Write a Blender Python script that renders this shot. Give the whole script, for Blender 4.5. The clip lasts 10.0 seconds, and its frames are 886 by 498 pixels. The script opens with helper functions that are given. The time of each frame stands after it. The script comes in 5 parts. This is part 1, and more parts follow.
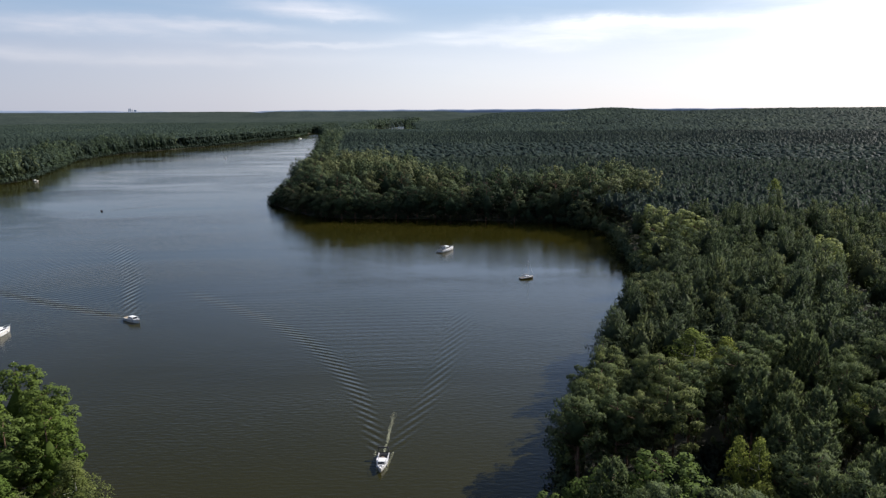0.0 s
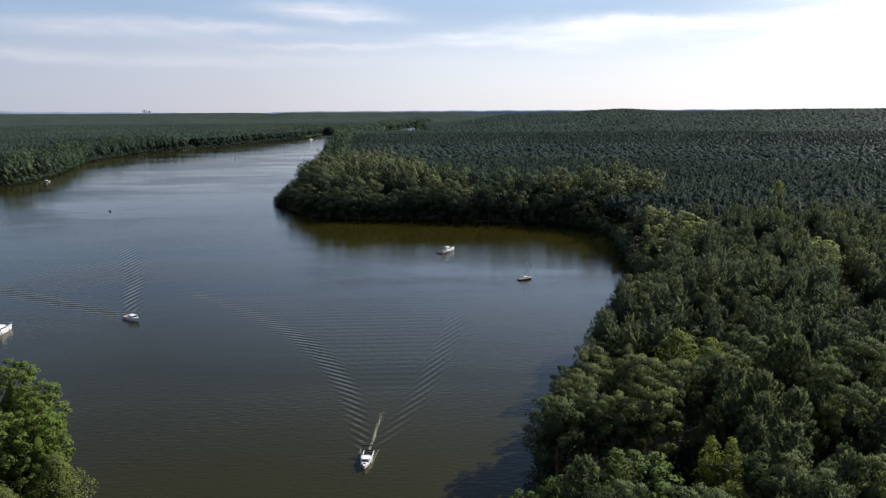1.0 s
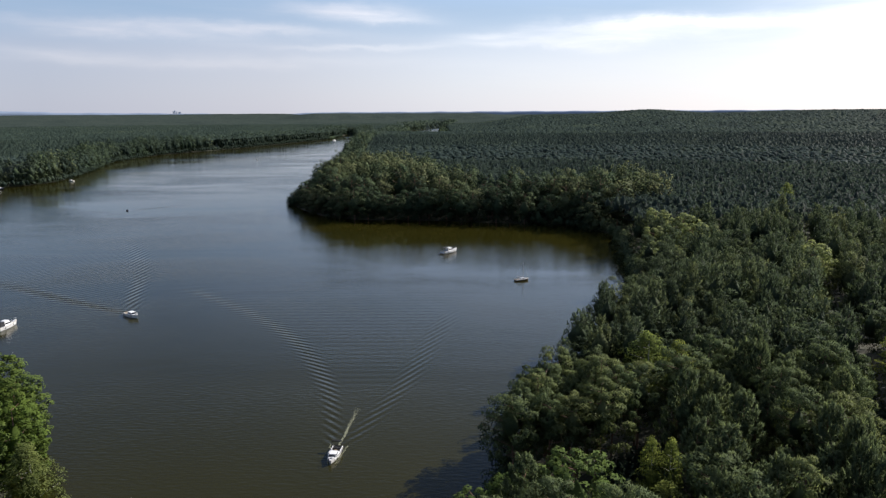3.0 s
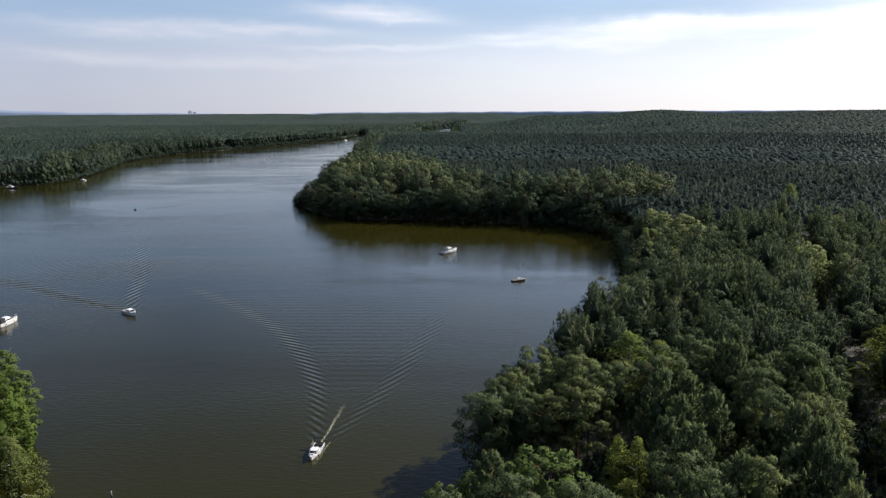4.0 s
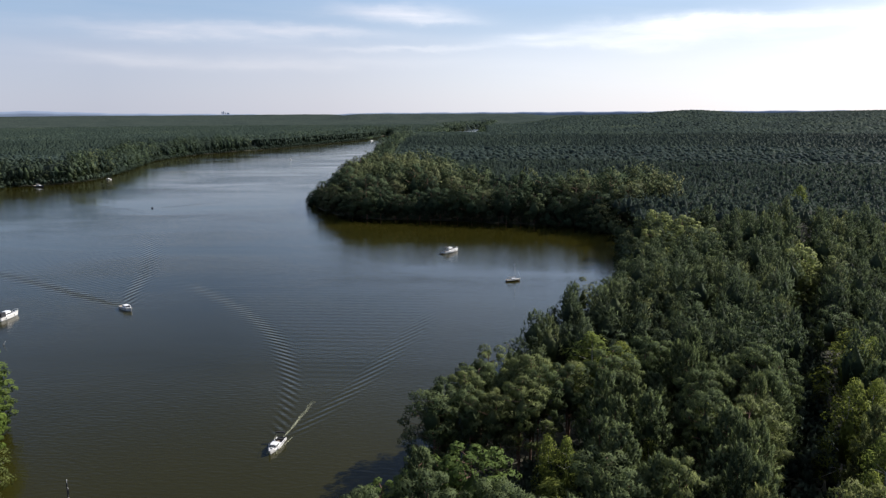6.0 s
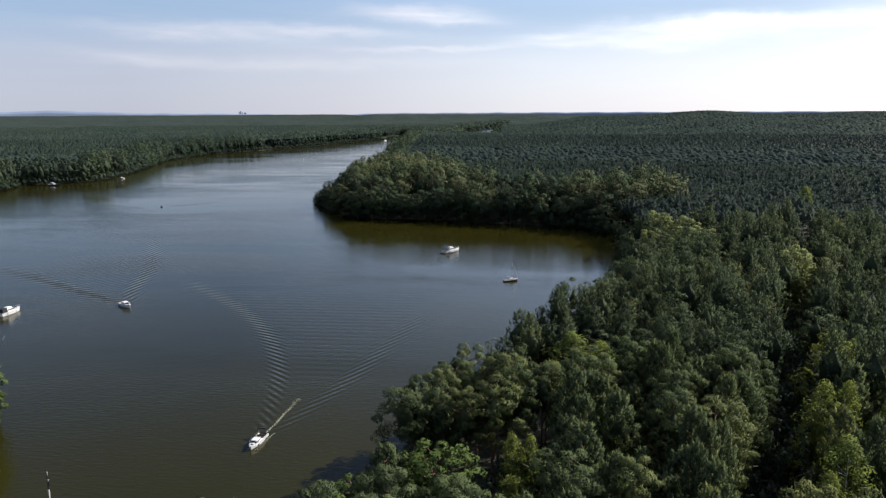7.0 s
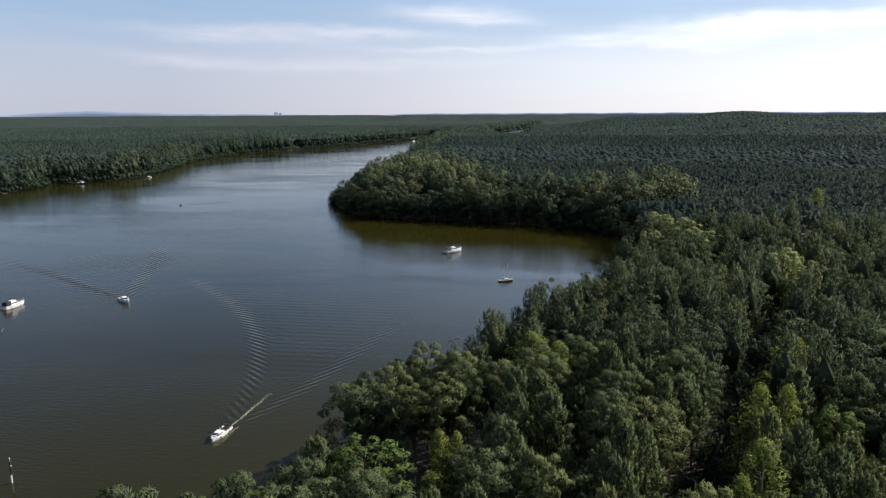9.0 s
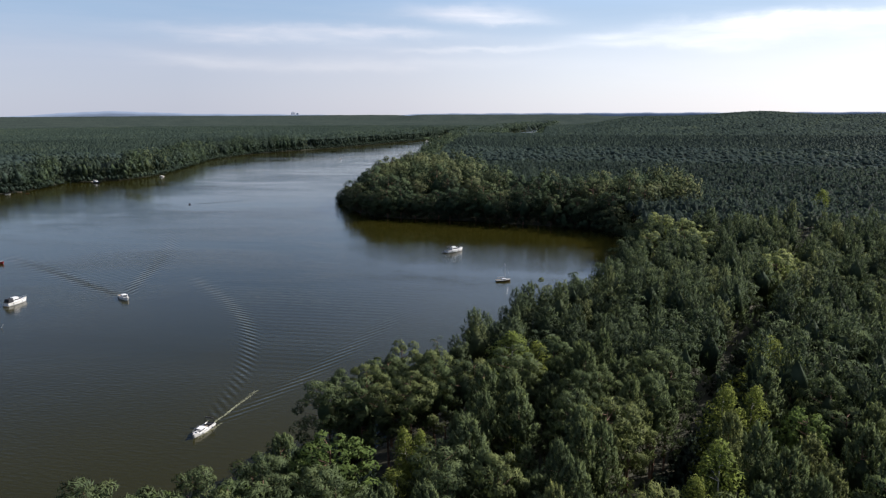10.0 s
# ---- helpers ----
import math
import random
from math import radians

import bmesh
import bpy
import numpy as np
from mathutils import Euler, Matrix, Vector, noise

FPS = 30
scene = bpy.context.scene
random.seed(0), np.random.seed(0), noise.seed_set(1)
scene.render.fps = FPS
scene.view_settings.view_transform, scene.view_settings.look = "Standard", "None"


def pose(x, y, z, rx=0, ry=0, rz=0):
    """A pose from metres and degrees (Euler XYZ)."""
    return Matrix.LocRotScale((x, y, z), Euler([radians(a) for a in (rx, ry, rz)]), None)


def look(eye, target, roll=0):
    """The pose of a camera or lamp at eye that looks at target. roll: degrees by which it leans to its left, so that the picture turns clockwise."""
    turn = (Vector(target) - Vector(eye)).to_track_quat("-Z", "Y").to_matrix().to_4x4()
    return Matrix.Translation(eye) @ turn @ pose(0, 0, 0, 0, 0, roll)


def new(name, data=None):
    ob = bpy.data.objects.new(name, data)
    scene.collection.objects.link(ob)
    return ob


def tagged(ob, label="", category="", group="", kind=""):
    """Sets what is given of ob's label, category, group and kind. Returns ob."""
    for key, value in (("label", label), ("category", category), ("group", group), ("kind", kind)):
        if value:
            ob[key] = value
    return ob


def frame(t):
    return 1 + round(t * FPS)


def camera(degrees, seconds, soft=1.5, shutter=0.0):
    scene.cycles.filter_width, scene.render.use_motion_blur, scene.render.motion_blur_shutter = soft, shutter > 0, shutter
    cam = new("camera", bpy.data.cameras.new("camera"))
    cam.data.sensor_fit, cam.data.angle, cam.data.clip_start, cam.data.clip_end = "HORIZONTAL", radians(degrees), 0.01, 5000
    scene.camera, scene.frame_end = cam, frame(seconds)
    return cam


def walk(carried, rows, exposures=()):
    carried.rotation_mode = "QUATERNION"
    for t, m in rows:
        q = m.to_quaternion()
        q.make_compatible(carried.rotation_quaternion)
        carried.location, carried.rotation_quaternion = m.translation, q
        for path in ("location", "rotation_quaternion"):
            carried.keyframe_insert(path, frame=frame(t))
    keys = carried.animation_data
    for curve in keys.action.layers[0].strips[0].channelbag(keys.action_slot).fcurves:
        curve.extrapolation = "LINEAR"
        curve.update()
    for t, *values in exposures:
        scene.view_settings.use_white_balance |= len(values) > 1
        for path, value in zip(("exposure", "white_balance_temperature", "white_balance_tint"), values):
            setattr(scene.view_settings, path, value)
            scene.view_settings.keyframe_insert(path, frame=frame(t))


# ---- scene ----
cam = camera(64.7, 10.0, soft=1.3)
PATH = [
    (0, (3.719, -1.414, 68.991), (3.736, 0.546, 68.593), -0.3),
    (0.5, (6.429, -2.103, 69.001), (6.43, -0.143, 68.604), -0.3),
    (1, (9.262, -2.839, 69.089), (9.244, -0.878, 68.694), -0.3),
    (1.5, (12.109, -3.56, 69.227), (12.07, -1.599, 68.833), -0.4),
    (2, (15.144, -4.157, 69.349), (15.086, -2.197, 68.955), -0.4),
    (2.5, (18.26, -4.681, 69.51), (18.184, -2.722, 69.117), -0.4),
    (4, (28.236, -6.221, 69.747), (28.103, -4.264, 69.355), -0.3),
    (4.5, (31.927, -6.293, 69.776), (31.773, -4.337, 69.384), -0.4),
    (5, (35.647, -6.268, 69.661), (35.472, -4.315, 69.269), -0.4),
    (5.5, (39.49, -6.161, 69.612), (39.292, -4.21, 69.221), -0.4),
    (7, (50.885, -6.066, 69.409), (50.618, -4.123, 69.02), -0.3),
    (7.5, (54.811, -5.882, 69.345), (54.522, -3.941, 68.956), -0.3),
    (8, (58.802, -5.622, 69.313), (58.489, -3.686, 68.925), -0.3),
    (8.5, (62.823, -5.196, 69.284), (62.485, -3.264, 68.895), -0.3),
    (9, (66.822, -4.918, 69.239), (66.459, -2.99, 68.852), -0.3),
    (9.5, (70.803, -4.545, 69.251), (70.417, -2.621, 68.863), -0.3),
    (10, (74.789, -4.057, 69.251), (74.379, -2.138, 68.864), -0.3),
]
walk(cam, [(t, look(eye, target, roll)) for t, eye, target, roll in PATH], exposures=[(0.0, 0.43, 6200, 14), (2.5, 0.43, 6200, 14), (5.0, 0.48, 6200, 14), (10.0, 0.51, 6200, 14)])

# ---- sky, sun ----
SUN_AZ, SUN_EL = 58.0, 34.0          # degrees right of north (+y), and above the horizon
world = bpy.data.worlds.new("sky")
scene.world = world
world.use_nodes = True


def node(tree, kind, attribute_name="", **values):
    n = tree.nodes.new(kind)
    if attribute_name:
        n.attribute_name = attribute_name
    for key, value in values.items():
        n.inputs[key.replace("_", " ")].default_value = value
    return n


def link(tree, a, b):
    tree.links.new(a, b)


def ramp(tree, fac, stops):
    n = tree.nodes.new("ShaderNodeValToRGB")
    el = n.color_ramp.elements
    while len(el) < len(stops):
        el.new(0.5)
    for e, (p, c) in zip(el, stops):
        e.position, e.color = p, (*c, 1) if len(c) == 3 else c
    link(tree, fac, n.inputs["Fac"])
    return n.outputs["Color"]


def maths(tree, op, a, b=None, c=None, clamp=False):
    n = tree.nodes.new("ShaderNodeMath")
    n.operation, n.use_clamp = op, clamp
    for i, v in enumerate((a, b, c)):
        if v is None:
            continue
        if isinstance(v, (int, float)):
            n.inputs[i].default_value = v
        else:
            link(tree, v, n.inputs[i])
    return n.outputs[0]


def mix(tree, fac, a, b, blend="MIX"):
    n = tree.nodes.new("ShaderNodeMix")
    n.data_type, n.blend_type = "RGBA", blend
    for sock, v in ((n.inputs[0], fac), (n.inputs[6], a), (n.inputs[7], b)):
        if isinstance(v, (int, float)):
            sock.default_value = v
        elif isinstance(v, tuple):
            sock.default_value = (*v, 1)
        else:
            link(tree, v, sock)
    return n.outputs[2]


def build_sky():
    t = world.node_tree
    t.nodes.clear()
    out = t.nodes.new("ShaderNodeOutputWorld")
    back = t.nodes.new("ShaderNodeBackground")
    sky = t.nodes.new("ShaderNodeTexSky")
    sky.sky_type, sky.sun_disc = "NISHITA", False
    sky.sun_elevation, sky.sun_rotation = radians(SUN_EL), radians(SUN_AZ)
    sky.altitude, sky.air_density, sky.dust_density, sky.ozone_density = 60, 1.15, 0.3, 3.5
    co = t.nodes.new("ShaderNodeTexCoord")
    sep = t.nodes.new("ShaderNodeSeparateXYZ")
    link(t, co.outputs["Generated"], sep.inputs[0])
    # cirrus: soft wisps low over the horizon, frayed by stretched noise, over a milky band of air
    def layer(kx, kz, dx, detail, rough, twist):
        com = t.nodes.new("ShaderNodeCombineXYZ")
        link(t, maths(t, "ADD", maths(t, "MULTIPLY", sep.outputs["X"], kx), dx), com.inputs[0])
        link(t, maths(t, "ADD", maths(t, "MULTIPLY", sep.outputs["Z"], kz), maths(t, "MULTIPLY", sep.outputs["X"], 0.6)), com.inputs[1])
        link(t, maths(t, "MULTIPLY", sep.outputs["Y"], kx * 0.4), com.inputs[2])
        n = node(t, "ShaderNodeTexNoise", Scale=1.0, Detail=detail, Roughness=rough, Distortion=twist)
        link(t, com.outputs[0], n.inputs["Vector"])
        return n.outputs["Fac"]
    thin = ramp(t, layer(9.0, 75.0, 4.3, 7.0, 0.6, 0.3), [(0.30, (0, 0, 0)), (0.74, (1, 1, 1))])
    soft = ramp(t, layer(2.0, 14.0, 1.7, 4.0, 0.5, 0.3), [(0.42, (0, 0, 0)), (0.66, (1, 1, 1))])
    bearing = maths(t, "MULTIPLY", maths(t, "ARCTAN2", sep.outputs["X"], sep.outputs["Y"]), 180 / math.pi)
    wavy = maths(t, "MULTIPLY", maths(t, "SUBTRACT", layer(9.0, 22.0, 2.1, 6.0, 0.6, 0.2), 0.5), 0.030)
    height = maths(t, "ADD", sep.outputs["Z"], wavy)
    wisps = None
    for az, up, wide, high, tilt, dense in CLOUDS:
        across = maths(t, "SUBTRACT", bearing, az)
        rise = maths(t, "SUBTRACT", maths(t, "SUBTRACT", height, up), maths(t, "MULTIPLY", across, tilt))
        q = maths(t, "ADD", maths(t, "POWER", maths(t, "MULTIPLY", across, 1 / wide), 2.0), maths(t, "POWER", maths(t, "MULTIPLY", rise, 1 / high), 2.0))
        q = maths(t, "MULTIPLY", maths(t, "EXPONENT", maths(t, "MULTIPLY", q, -1.0)), dense)
        wisps = q if wisps is None else maths(t, "ADD", wisps, q)
    band = ramp(t, sep.outputs["Z"], [(0.02, (0, 0, 0)), (0.055, (1, 1, 1)), (0.2, (1, 1, 1)), (0.5, (0.2, 0.2, 0.2))])
    # milky haze near the horizon; the part overhead is added as fill light
    low = ramp(t, sep.outputs["Z"], [(z, (f, f, f)) for z, f in ((0.0, 0.97), (0.06, 0.96), (0.08, 0.84), (0.10, 0.56), (0.125, 0.34), (0.15, 0.24), (0.26, 0.12), (0.46, 0.02), (0.60, 0.03), (0.80, 0.90))])
    # thin high air pales the blue above the haze
    pale = ramp(t, sep.outputs["Z"], [(0.0, (0.6, 0.6, 0.6)), (0.15, (0.55, 0.55, 0.55)), (0.25, (0.45, 0.45, 0.45)), (0.38, (0.0, 0.0, 0.0))])
    sunward = maths(t, "ADD", maths(t, "MULTIPLY", sep.outputs["X"], math.sin(radians(SUN_AZ))), maths(t, "MULTIPLY", sep.outputs["Y"], math.cos(radians(SUN_AZ))))
    blue = mix(t, pale, sky.outputs["Color"], (4.8, 7.9, 11.4))
    # unseen upper blue dimmed away from the sun to darken the water
    deep = ramp(t, maths(t, "ADD", maths(t, "MULTIPLY", sunward, 0.5), 0.5), [(0.25, (0.38, 0.48, 0.64)), (0.55, (0.55, 0.68, 0.86)), (0.80, (0.86, 0.96, 1.08))])
    blue = mix(t, ramp(t, sep.outputs["Z"], [(0.14, (0, 0, 0)), (0.24, (1, 1, 1))]), blue, mix(t, 1.0, blue, deep, "MULTIPLY"))
    glare = mix(t, 0.6, sky.outputs["Color"], (14.6, 14.7, 15.5))
    # the haze is brightest towards the sun and dim behind the flight
    side = ramp(t, maths(t, "ADD", maths(t, "MULTIPLY", sunward, 0.5), 0.5), [(0.2, (0.66, 0.70, 0.78)), (0.5, (0.65, 0.68, 0.75)), (0.64, (0.79, 0.80, 0.84)), (0.76, (0.98, 0.99, 1.0)), (0.93, (1.21, 1.18, 1.14))])
    haze = mix(t, 1.0, glare, side, "MULTIPLY")
    air = mix(t, low, blue, haze)
    cirrus = maths(t, "MULTIPLY", wisps, maths(t, "ADD", maths(t, "MULTIPLY", thin, 0.65), 0.5))
    cirrus = maths(t, "ADD", cirrus, maths(t, "MULTIPLY", maths(t, "MULTIPLY", soft, thin), 0.12), clamp=True)
    # unseen high pale sheet, added on the sun's side to brighten the water
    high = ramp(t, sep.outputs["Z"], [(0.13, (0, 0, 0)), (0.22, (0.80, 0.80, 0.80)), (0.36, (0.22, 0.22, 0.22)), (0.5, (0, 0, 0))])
    unseen_sheet = maths(t, "MULTIPLY", high, ramp(t, maths(t, "ADD", maths(t, "MULTIPLY", sunward, 0.5), 0.5), [(0.56, (0, 0, 0)), (0.84, (1, 1, 1))]))
    air = mix(t, unseen_sheet, air, (10.9, 14.0, 18.6))
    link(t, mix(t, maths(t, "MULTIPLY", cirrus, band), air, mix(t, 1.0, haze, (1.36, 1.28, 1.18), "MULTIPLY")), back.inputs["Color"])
    back.inputs["Strength"].default_value = SKY
    link(t, back.outputs[0], out.inputs["Surface"])


SKY, SUN = 0.055, 5.0
# bearing, height, half widths, tilt and density of each wisp
CLOUDS = [(-26.5, 0.099, 6.5, 0.0075, -0.0010, 0.80), (-18, 0.104, 7.5, 0.0065, -0.0005, 0.70), (-10, 0.128, 4.8, 0.011, -0.0004, 0.85), (-7, 0.120, 3.2, 0.005, 0, 0.45),
          (-9.5, 0.083, 6.5, 0.0035, 0, 0.50), (-31, 0.067, 4.0, 0.009, -0.0010, 0.45), (-24, 0.060, 6.5, 0.007, 0, 0.35), (-15, 0.066, 9.0, 0.008, 0, 0.30),
          (1.0, 0.099, 2.8, 0.005, 0, 0.55), (2.5, 0.088, 4.5, 0.006, 0, 0.50), (15, 0.109, 8.5, 0.007, 0.0001, 0.90), (11, 0.095, 7.5, 0.013, 0, 0.70), (33, 0.105, 9.0, 0.06, 0, 1.2)]
build_sky()
sun = new("sun", bpy.data.lights.new("sun", "SUN"))
sun.data.energy, sun.data.angle, sun.data.color = SUN, radians(0.5), (1.0, 0.93, 0.82)
a, e = radians(SUN_AZ), radians(SUN_EL)
sun.matrix_world = look((math.sin(a) * math.cos(e) * 100, math.cos(a) * math.cos(e) * 100, math.sin(e) * 100), (0, 0, 0))


# ---- materials ----
def material(name):
    m = bpy.data.materials.new(name)
    m.use_nodes = True
    t = m.node_tree
    b = t.nodes["Principled BSDF"]
    return m, t, b


def plain(name, colour, rough=0.5, metal=0.0, wear=0.12, scale=3.0):
    """Paint, plastic or metal with faint stains."""
    m, t, b = material(name)
    co = t.nodes.new("ShaderNodeTexCoord")
    n = node(t, "ShaderNodeTexNoise", Scale=scale, Detail=5.0)
    link(t, co.outputs["Object"], n.inputs["Vector"])
    dark = tuple(c * (1 - 2.2 * wear) for c in colour)
    link(t, ramp(t, n.outputs["Fac"], [(0.3, dark), (0.6, colour)]), b.inputs["Base Color"])
    b.inputs["Roughness"].default_value, b.inputs["Metallic"].default_value = rough, metal
    return m


def leaf_material(name, shades, shared=False, glow=0.18):
    """Foliage: each tree its own shade, each spray a little off it; light passes through."""
    m, t, b = material(name)
    if shared:
        at = node(t, "ShaderNodeAttribute", attribute_name="tint")
        rnd = at.outputs["Fac"]
    else:
        rnd = t.nodes.new("ShaderNodeObjectInfo").outputs["Random"]
    n = len(shades)
    col = ramp(t, rnd, [(i / (n - 1), s) for i, s in enumerate(shades)])
    geo = t.nodes.new("ShaderNodeNewGeometry")
    spray = ramp(t, geo.outputs["Random Per Island"], [(0.0, (0.93, 0.94, 0.93)), (0.6, (1, 1, 1)), (1.0, (1.07, 1.06, 1.02))])
    patch = node(t, "ShaderNodeTexNoise", Scale=0.35, Detail=3.0)
    link(t, geo.outputs["Position"], patch.inputs["Vector"])
    blotch = ramp(t, patch.outputs["Fac"], [(0.3, (0.75, 0.78, 0.78)), (0.7, (1.2, 1.16, 1.0))])
    col = mix(t, 1.0, mix(t, 1.0, col, spray, "MULTIPLY"), blotch, "MULTIPLY")
    # new shoots paler at the tips; top light and inner shade painted in too
    growth_shade = node(t, "ShaderNodeAttribute", attribute_name="growth_shade")
    col = mix(t, 1.0, col, ramp(t, growth_shade.outputs["Fac"], [(0.0, (0.86, 0.88, 0.90)), (0.45, (1.08, 1.08, 1.06)), (1.0, (1.50, 1.46, 1.30))]), "MULTIPLY")
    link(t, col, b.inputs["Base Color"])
    b.inputs["Roughness"].default_value = 0.6
    b.inputs["Specular IOR Level"].default_value = 0.02
    # sprays take the rounding of the clump that they lie on
    soft = node(t, "ShaderNodeAttribute", attribute_name="bulge")
    turn = t.nodes.new("ShaderNodeVectorTransform")
    turn.vector_type, turn.convert_from, turn.convert_to = "NORMAL", "OBJECT", "WORLD"
    link(t, soft.outputs["Vector"], turn.inputs[0])
    link(t, turn.outputs[0], b.inputs["Normal"])
    tr = t.nodes.new("ShaderNodeBsdfTranslucent")
    link(t, mix(t, 1.0, col, (1.15, 1.25, 0.7), "MULTIPLY"), tr.inputs["Color"])
    mx = t.nodes.new("ShaderNodeMixShader")
    mx.inputs[0].default_value = glow
    link(t, b.outputs[0], mx.inputs[1])
    link(t, tr.outputs[0], mx.inputs[2])
    link(t, mx.outputs[0], t.nodes["Material Output"].inputs["Surface"])
    return m


# joined woods' needles: haze blue and inner-crown shade put into the colours
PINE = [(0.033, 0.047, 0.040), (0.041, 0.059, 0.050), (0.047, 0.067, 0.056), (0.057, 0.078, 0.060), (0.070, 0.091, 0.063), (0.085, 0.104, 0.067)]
BROAD = [(0.038, 0.056, 0.039), (0.051, 0.076, 0.045), (0.048, 0.069, 0.046), (0.063, 0.086, 0.05), (0.08, 0.101, 0.057), (0.096, 0.114, 0.065), (0.121, 0.134, 0.077)]
YELLOW = [(0.120, 0.150, 0.044), (0.144, 0.166, 0.048), (0.116, 0.150, 0.046)]
GREY = [(0.145, 0.175, 0.088), (0.172, 0.195, 0.098)]
SHORE_PINE = [(0.059, 0.079, 0.047), (0.079, 0.103, 0.057), (0.092, 0.118, 0.065), (0.074, 0.099, 0.055), (0.105, 0.127, 0.062), (0.127, 0.143, 0.067)]
m_pine, m_pine_s = leaf_material("pine_needles", SHORE_PINE), leaf_material("pine_needles_wood", PINE, True)
# copies for farther woods, dimmed and shifted to haze blue
m_pine_far = leaf_material("pine_needles_hazed", [(0.86 * r, 0.88 * g, 1.02 * b) for r, g, b in PINE], True)
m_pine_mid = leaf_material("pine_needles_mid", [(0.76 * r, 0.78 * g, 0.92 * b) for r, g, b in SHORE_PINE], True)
m_broad, m_broad_s = leaf_material("broad_leaves", BROAD, glow=0.08), leaf_material("broad_leaves_wood", BROAD, True, glow=0.08)
m_yellow, m_grey = leaf_material("yellow_green_leaves", YELLOW, glow=0.25), leaf_material("silver_green_leaves", GREY, glow=0.28)
m_oak = leaf_material("oak_leaves", [(0.062, 0.095, 0.032), (0.078, 0.112, 0.039), (0.069, 0.101, 0.036)])
m_fresh = leaf_material("sunlit_fresh_leaves", [(0.078, 0.122, 0.030), (0.100, 0.140, 0.036), (0.090, 0.126, 0.040)], glow=0.3)
m_weep = leaf_material("pale_birch_leaves", [(0.115, 0.142, 0.052), (0.130, 0.150, 0.056)], glow=0.28)


def bark_material(name, low, high):
    m, t, b = material(name)
    geo = t.nodes.new("ShaderNodeTexCoord")
    n = node(t, "ShaderNodeTexNoise", Scale=2.5, Detail=8.0, Roughness=0.7)
    link(t, geo.outputs["Object"], n.inputs["Vector"])
    link(t, ramp(t, n.outputs["Fac"], [(0.35, low), (0.65, high)]), b.inputs["Base Color"])
    b.inputs["Roughness"].default_value = 0.9
    bump = node(t, "ShaderNodeBump", Strength=0.8, Distance=0.05)
    link(t, n.outputs["Fac"], bump.inputs["Height"])
    link(t, bump.outputs[0], b.inputs["Normal"])
    return m


m_bark = bark_material("pine_bark", (0.10, 0.06, 0.04), (0.26, 0.15, 0.10))
m_birch = bark_material("birch_bark", (0.30, 0.28, 0.24), (0.62, 0.60, 0.55))


def ground_material():
    m, t, b = material("forest_floor")
    geo = t.nodes.new("ShaderNodeNewGeometry")
    n = node(t, "ShaderNodeTexNoise", Scale=0.25, Detail=8.0, Roughness=0.65)
    link(t, geo.outputs["Position"], n.inputs["Vector"])
    link(t, ramp(t, n.outputs["Fac"], [(0.3, (0.036, 0.034, 0.022)), (0.5, (0.044, 0.046, 0.026)), (0.7, (0.066, 0.057, 0.038))]), b.inputs["Base Color"])
    b.inputs["Roughness"].default_value = 0.95
    bump = node(t, "ShaderNodeBump", Strength=0.6, Distance=0.3)
    link(t, n.outputs["Fac"], bump.inputs["Height"])
    link(t, bump.outputs[0], b.inputs["Normal"])
    return m


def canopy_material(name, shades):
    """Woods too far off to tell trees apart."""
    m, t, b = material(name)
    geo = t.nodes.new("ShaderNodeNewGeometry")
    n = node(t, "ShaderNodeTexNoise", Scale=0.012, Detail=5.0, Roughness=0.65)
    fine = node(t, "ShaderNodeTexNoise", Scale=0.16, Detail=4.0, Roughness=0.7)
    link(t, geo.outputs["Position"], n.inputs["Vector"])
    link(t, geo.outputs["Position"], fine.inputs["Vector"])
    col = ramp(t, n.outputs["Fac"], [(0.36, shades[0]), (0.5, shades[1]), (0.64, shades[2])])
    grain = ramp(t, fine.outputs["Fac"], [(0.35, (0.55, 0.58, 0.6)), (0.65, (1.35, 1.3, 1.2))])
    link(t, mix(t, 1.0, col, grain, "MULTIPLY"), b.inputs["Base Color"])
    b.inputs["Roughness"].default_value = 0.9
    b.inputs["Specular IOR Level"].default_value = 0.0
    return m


m_ground = ground_material()
# blue-grey haze of distance put into the canopy colours
m_canopy = canopy_material("hazed_canopy", [(0.037, 0.050, 0.046), (0.044, 0.059, 0.053), (0.053, 0.067, 0.058)])
# blue of aerial haze put into the hills' colour
m_hill = plain("hazed_hills", (0.23, 0.29, 0.39), 0.95, wear=0.03, scale=0.004)

WAKES = ("wake_a_port", "wake_a_starboard", "wake_a_between", "wake_b_port", "wake_b_starboard", "wake_b_between", "wake_c", "wake_d")


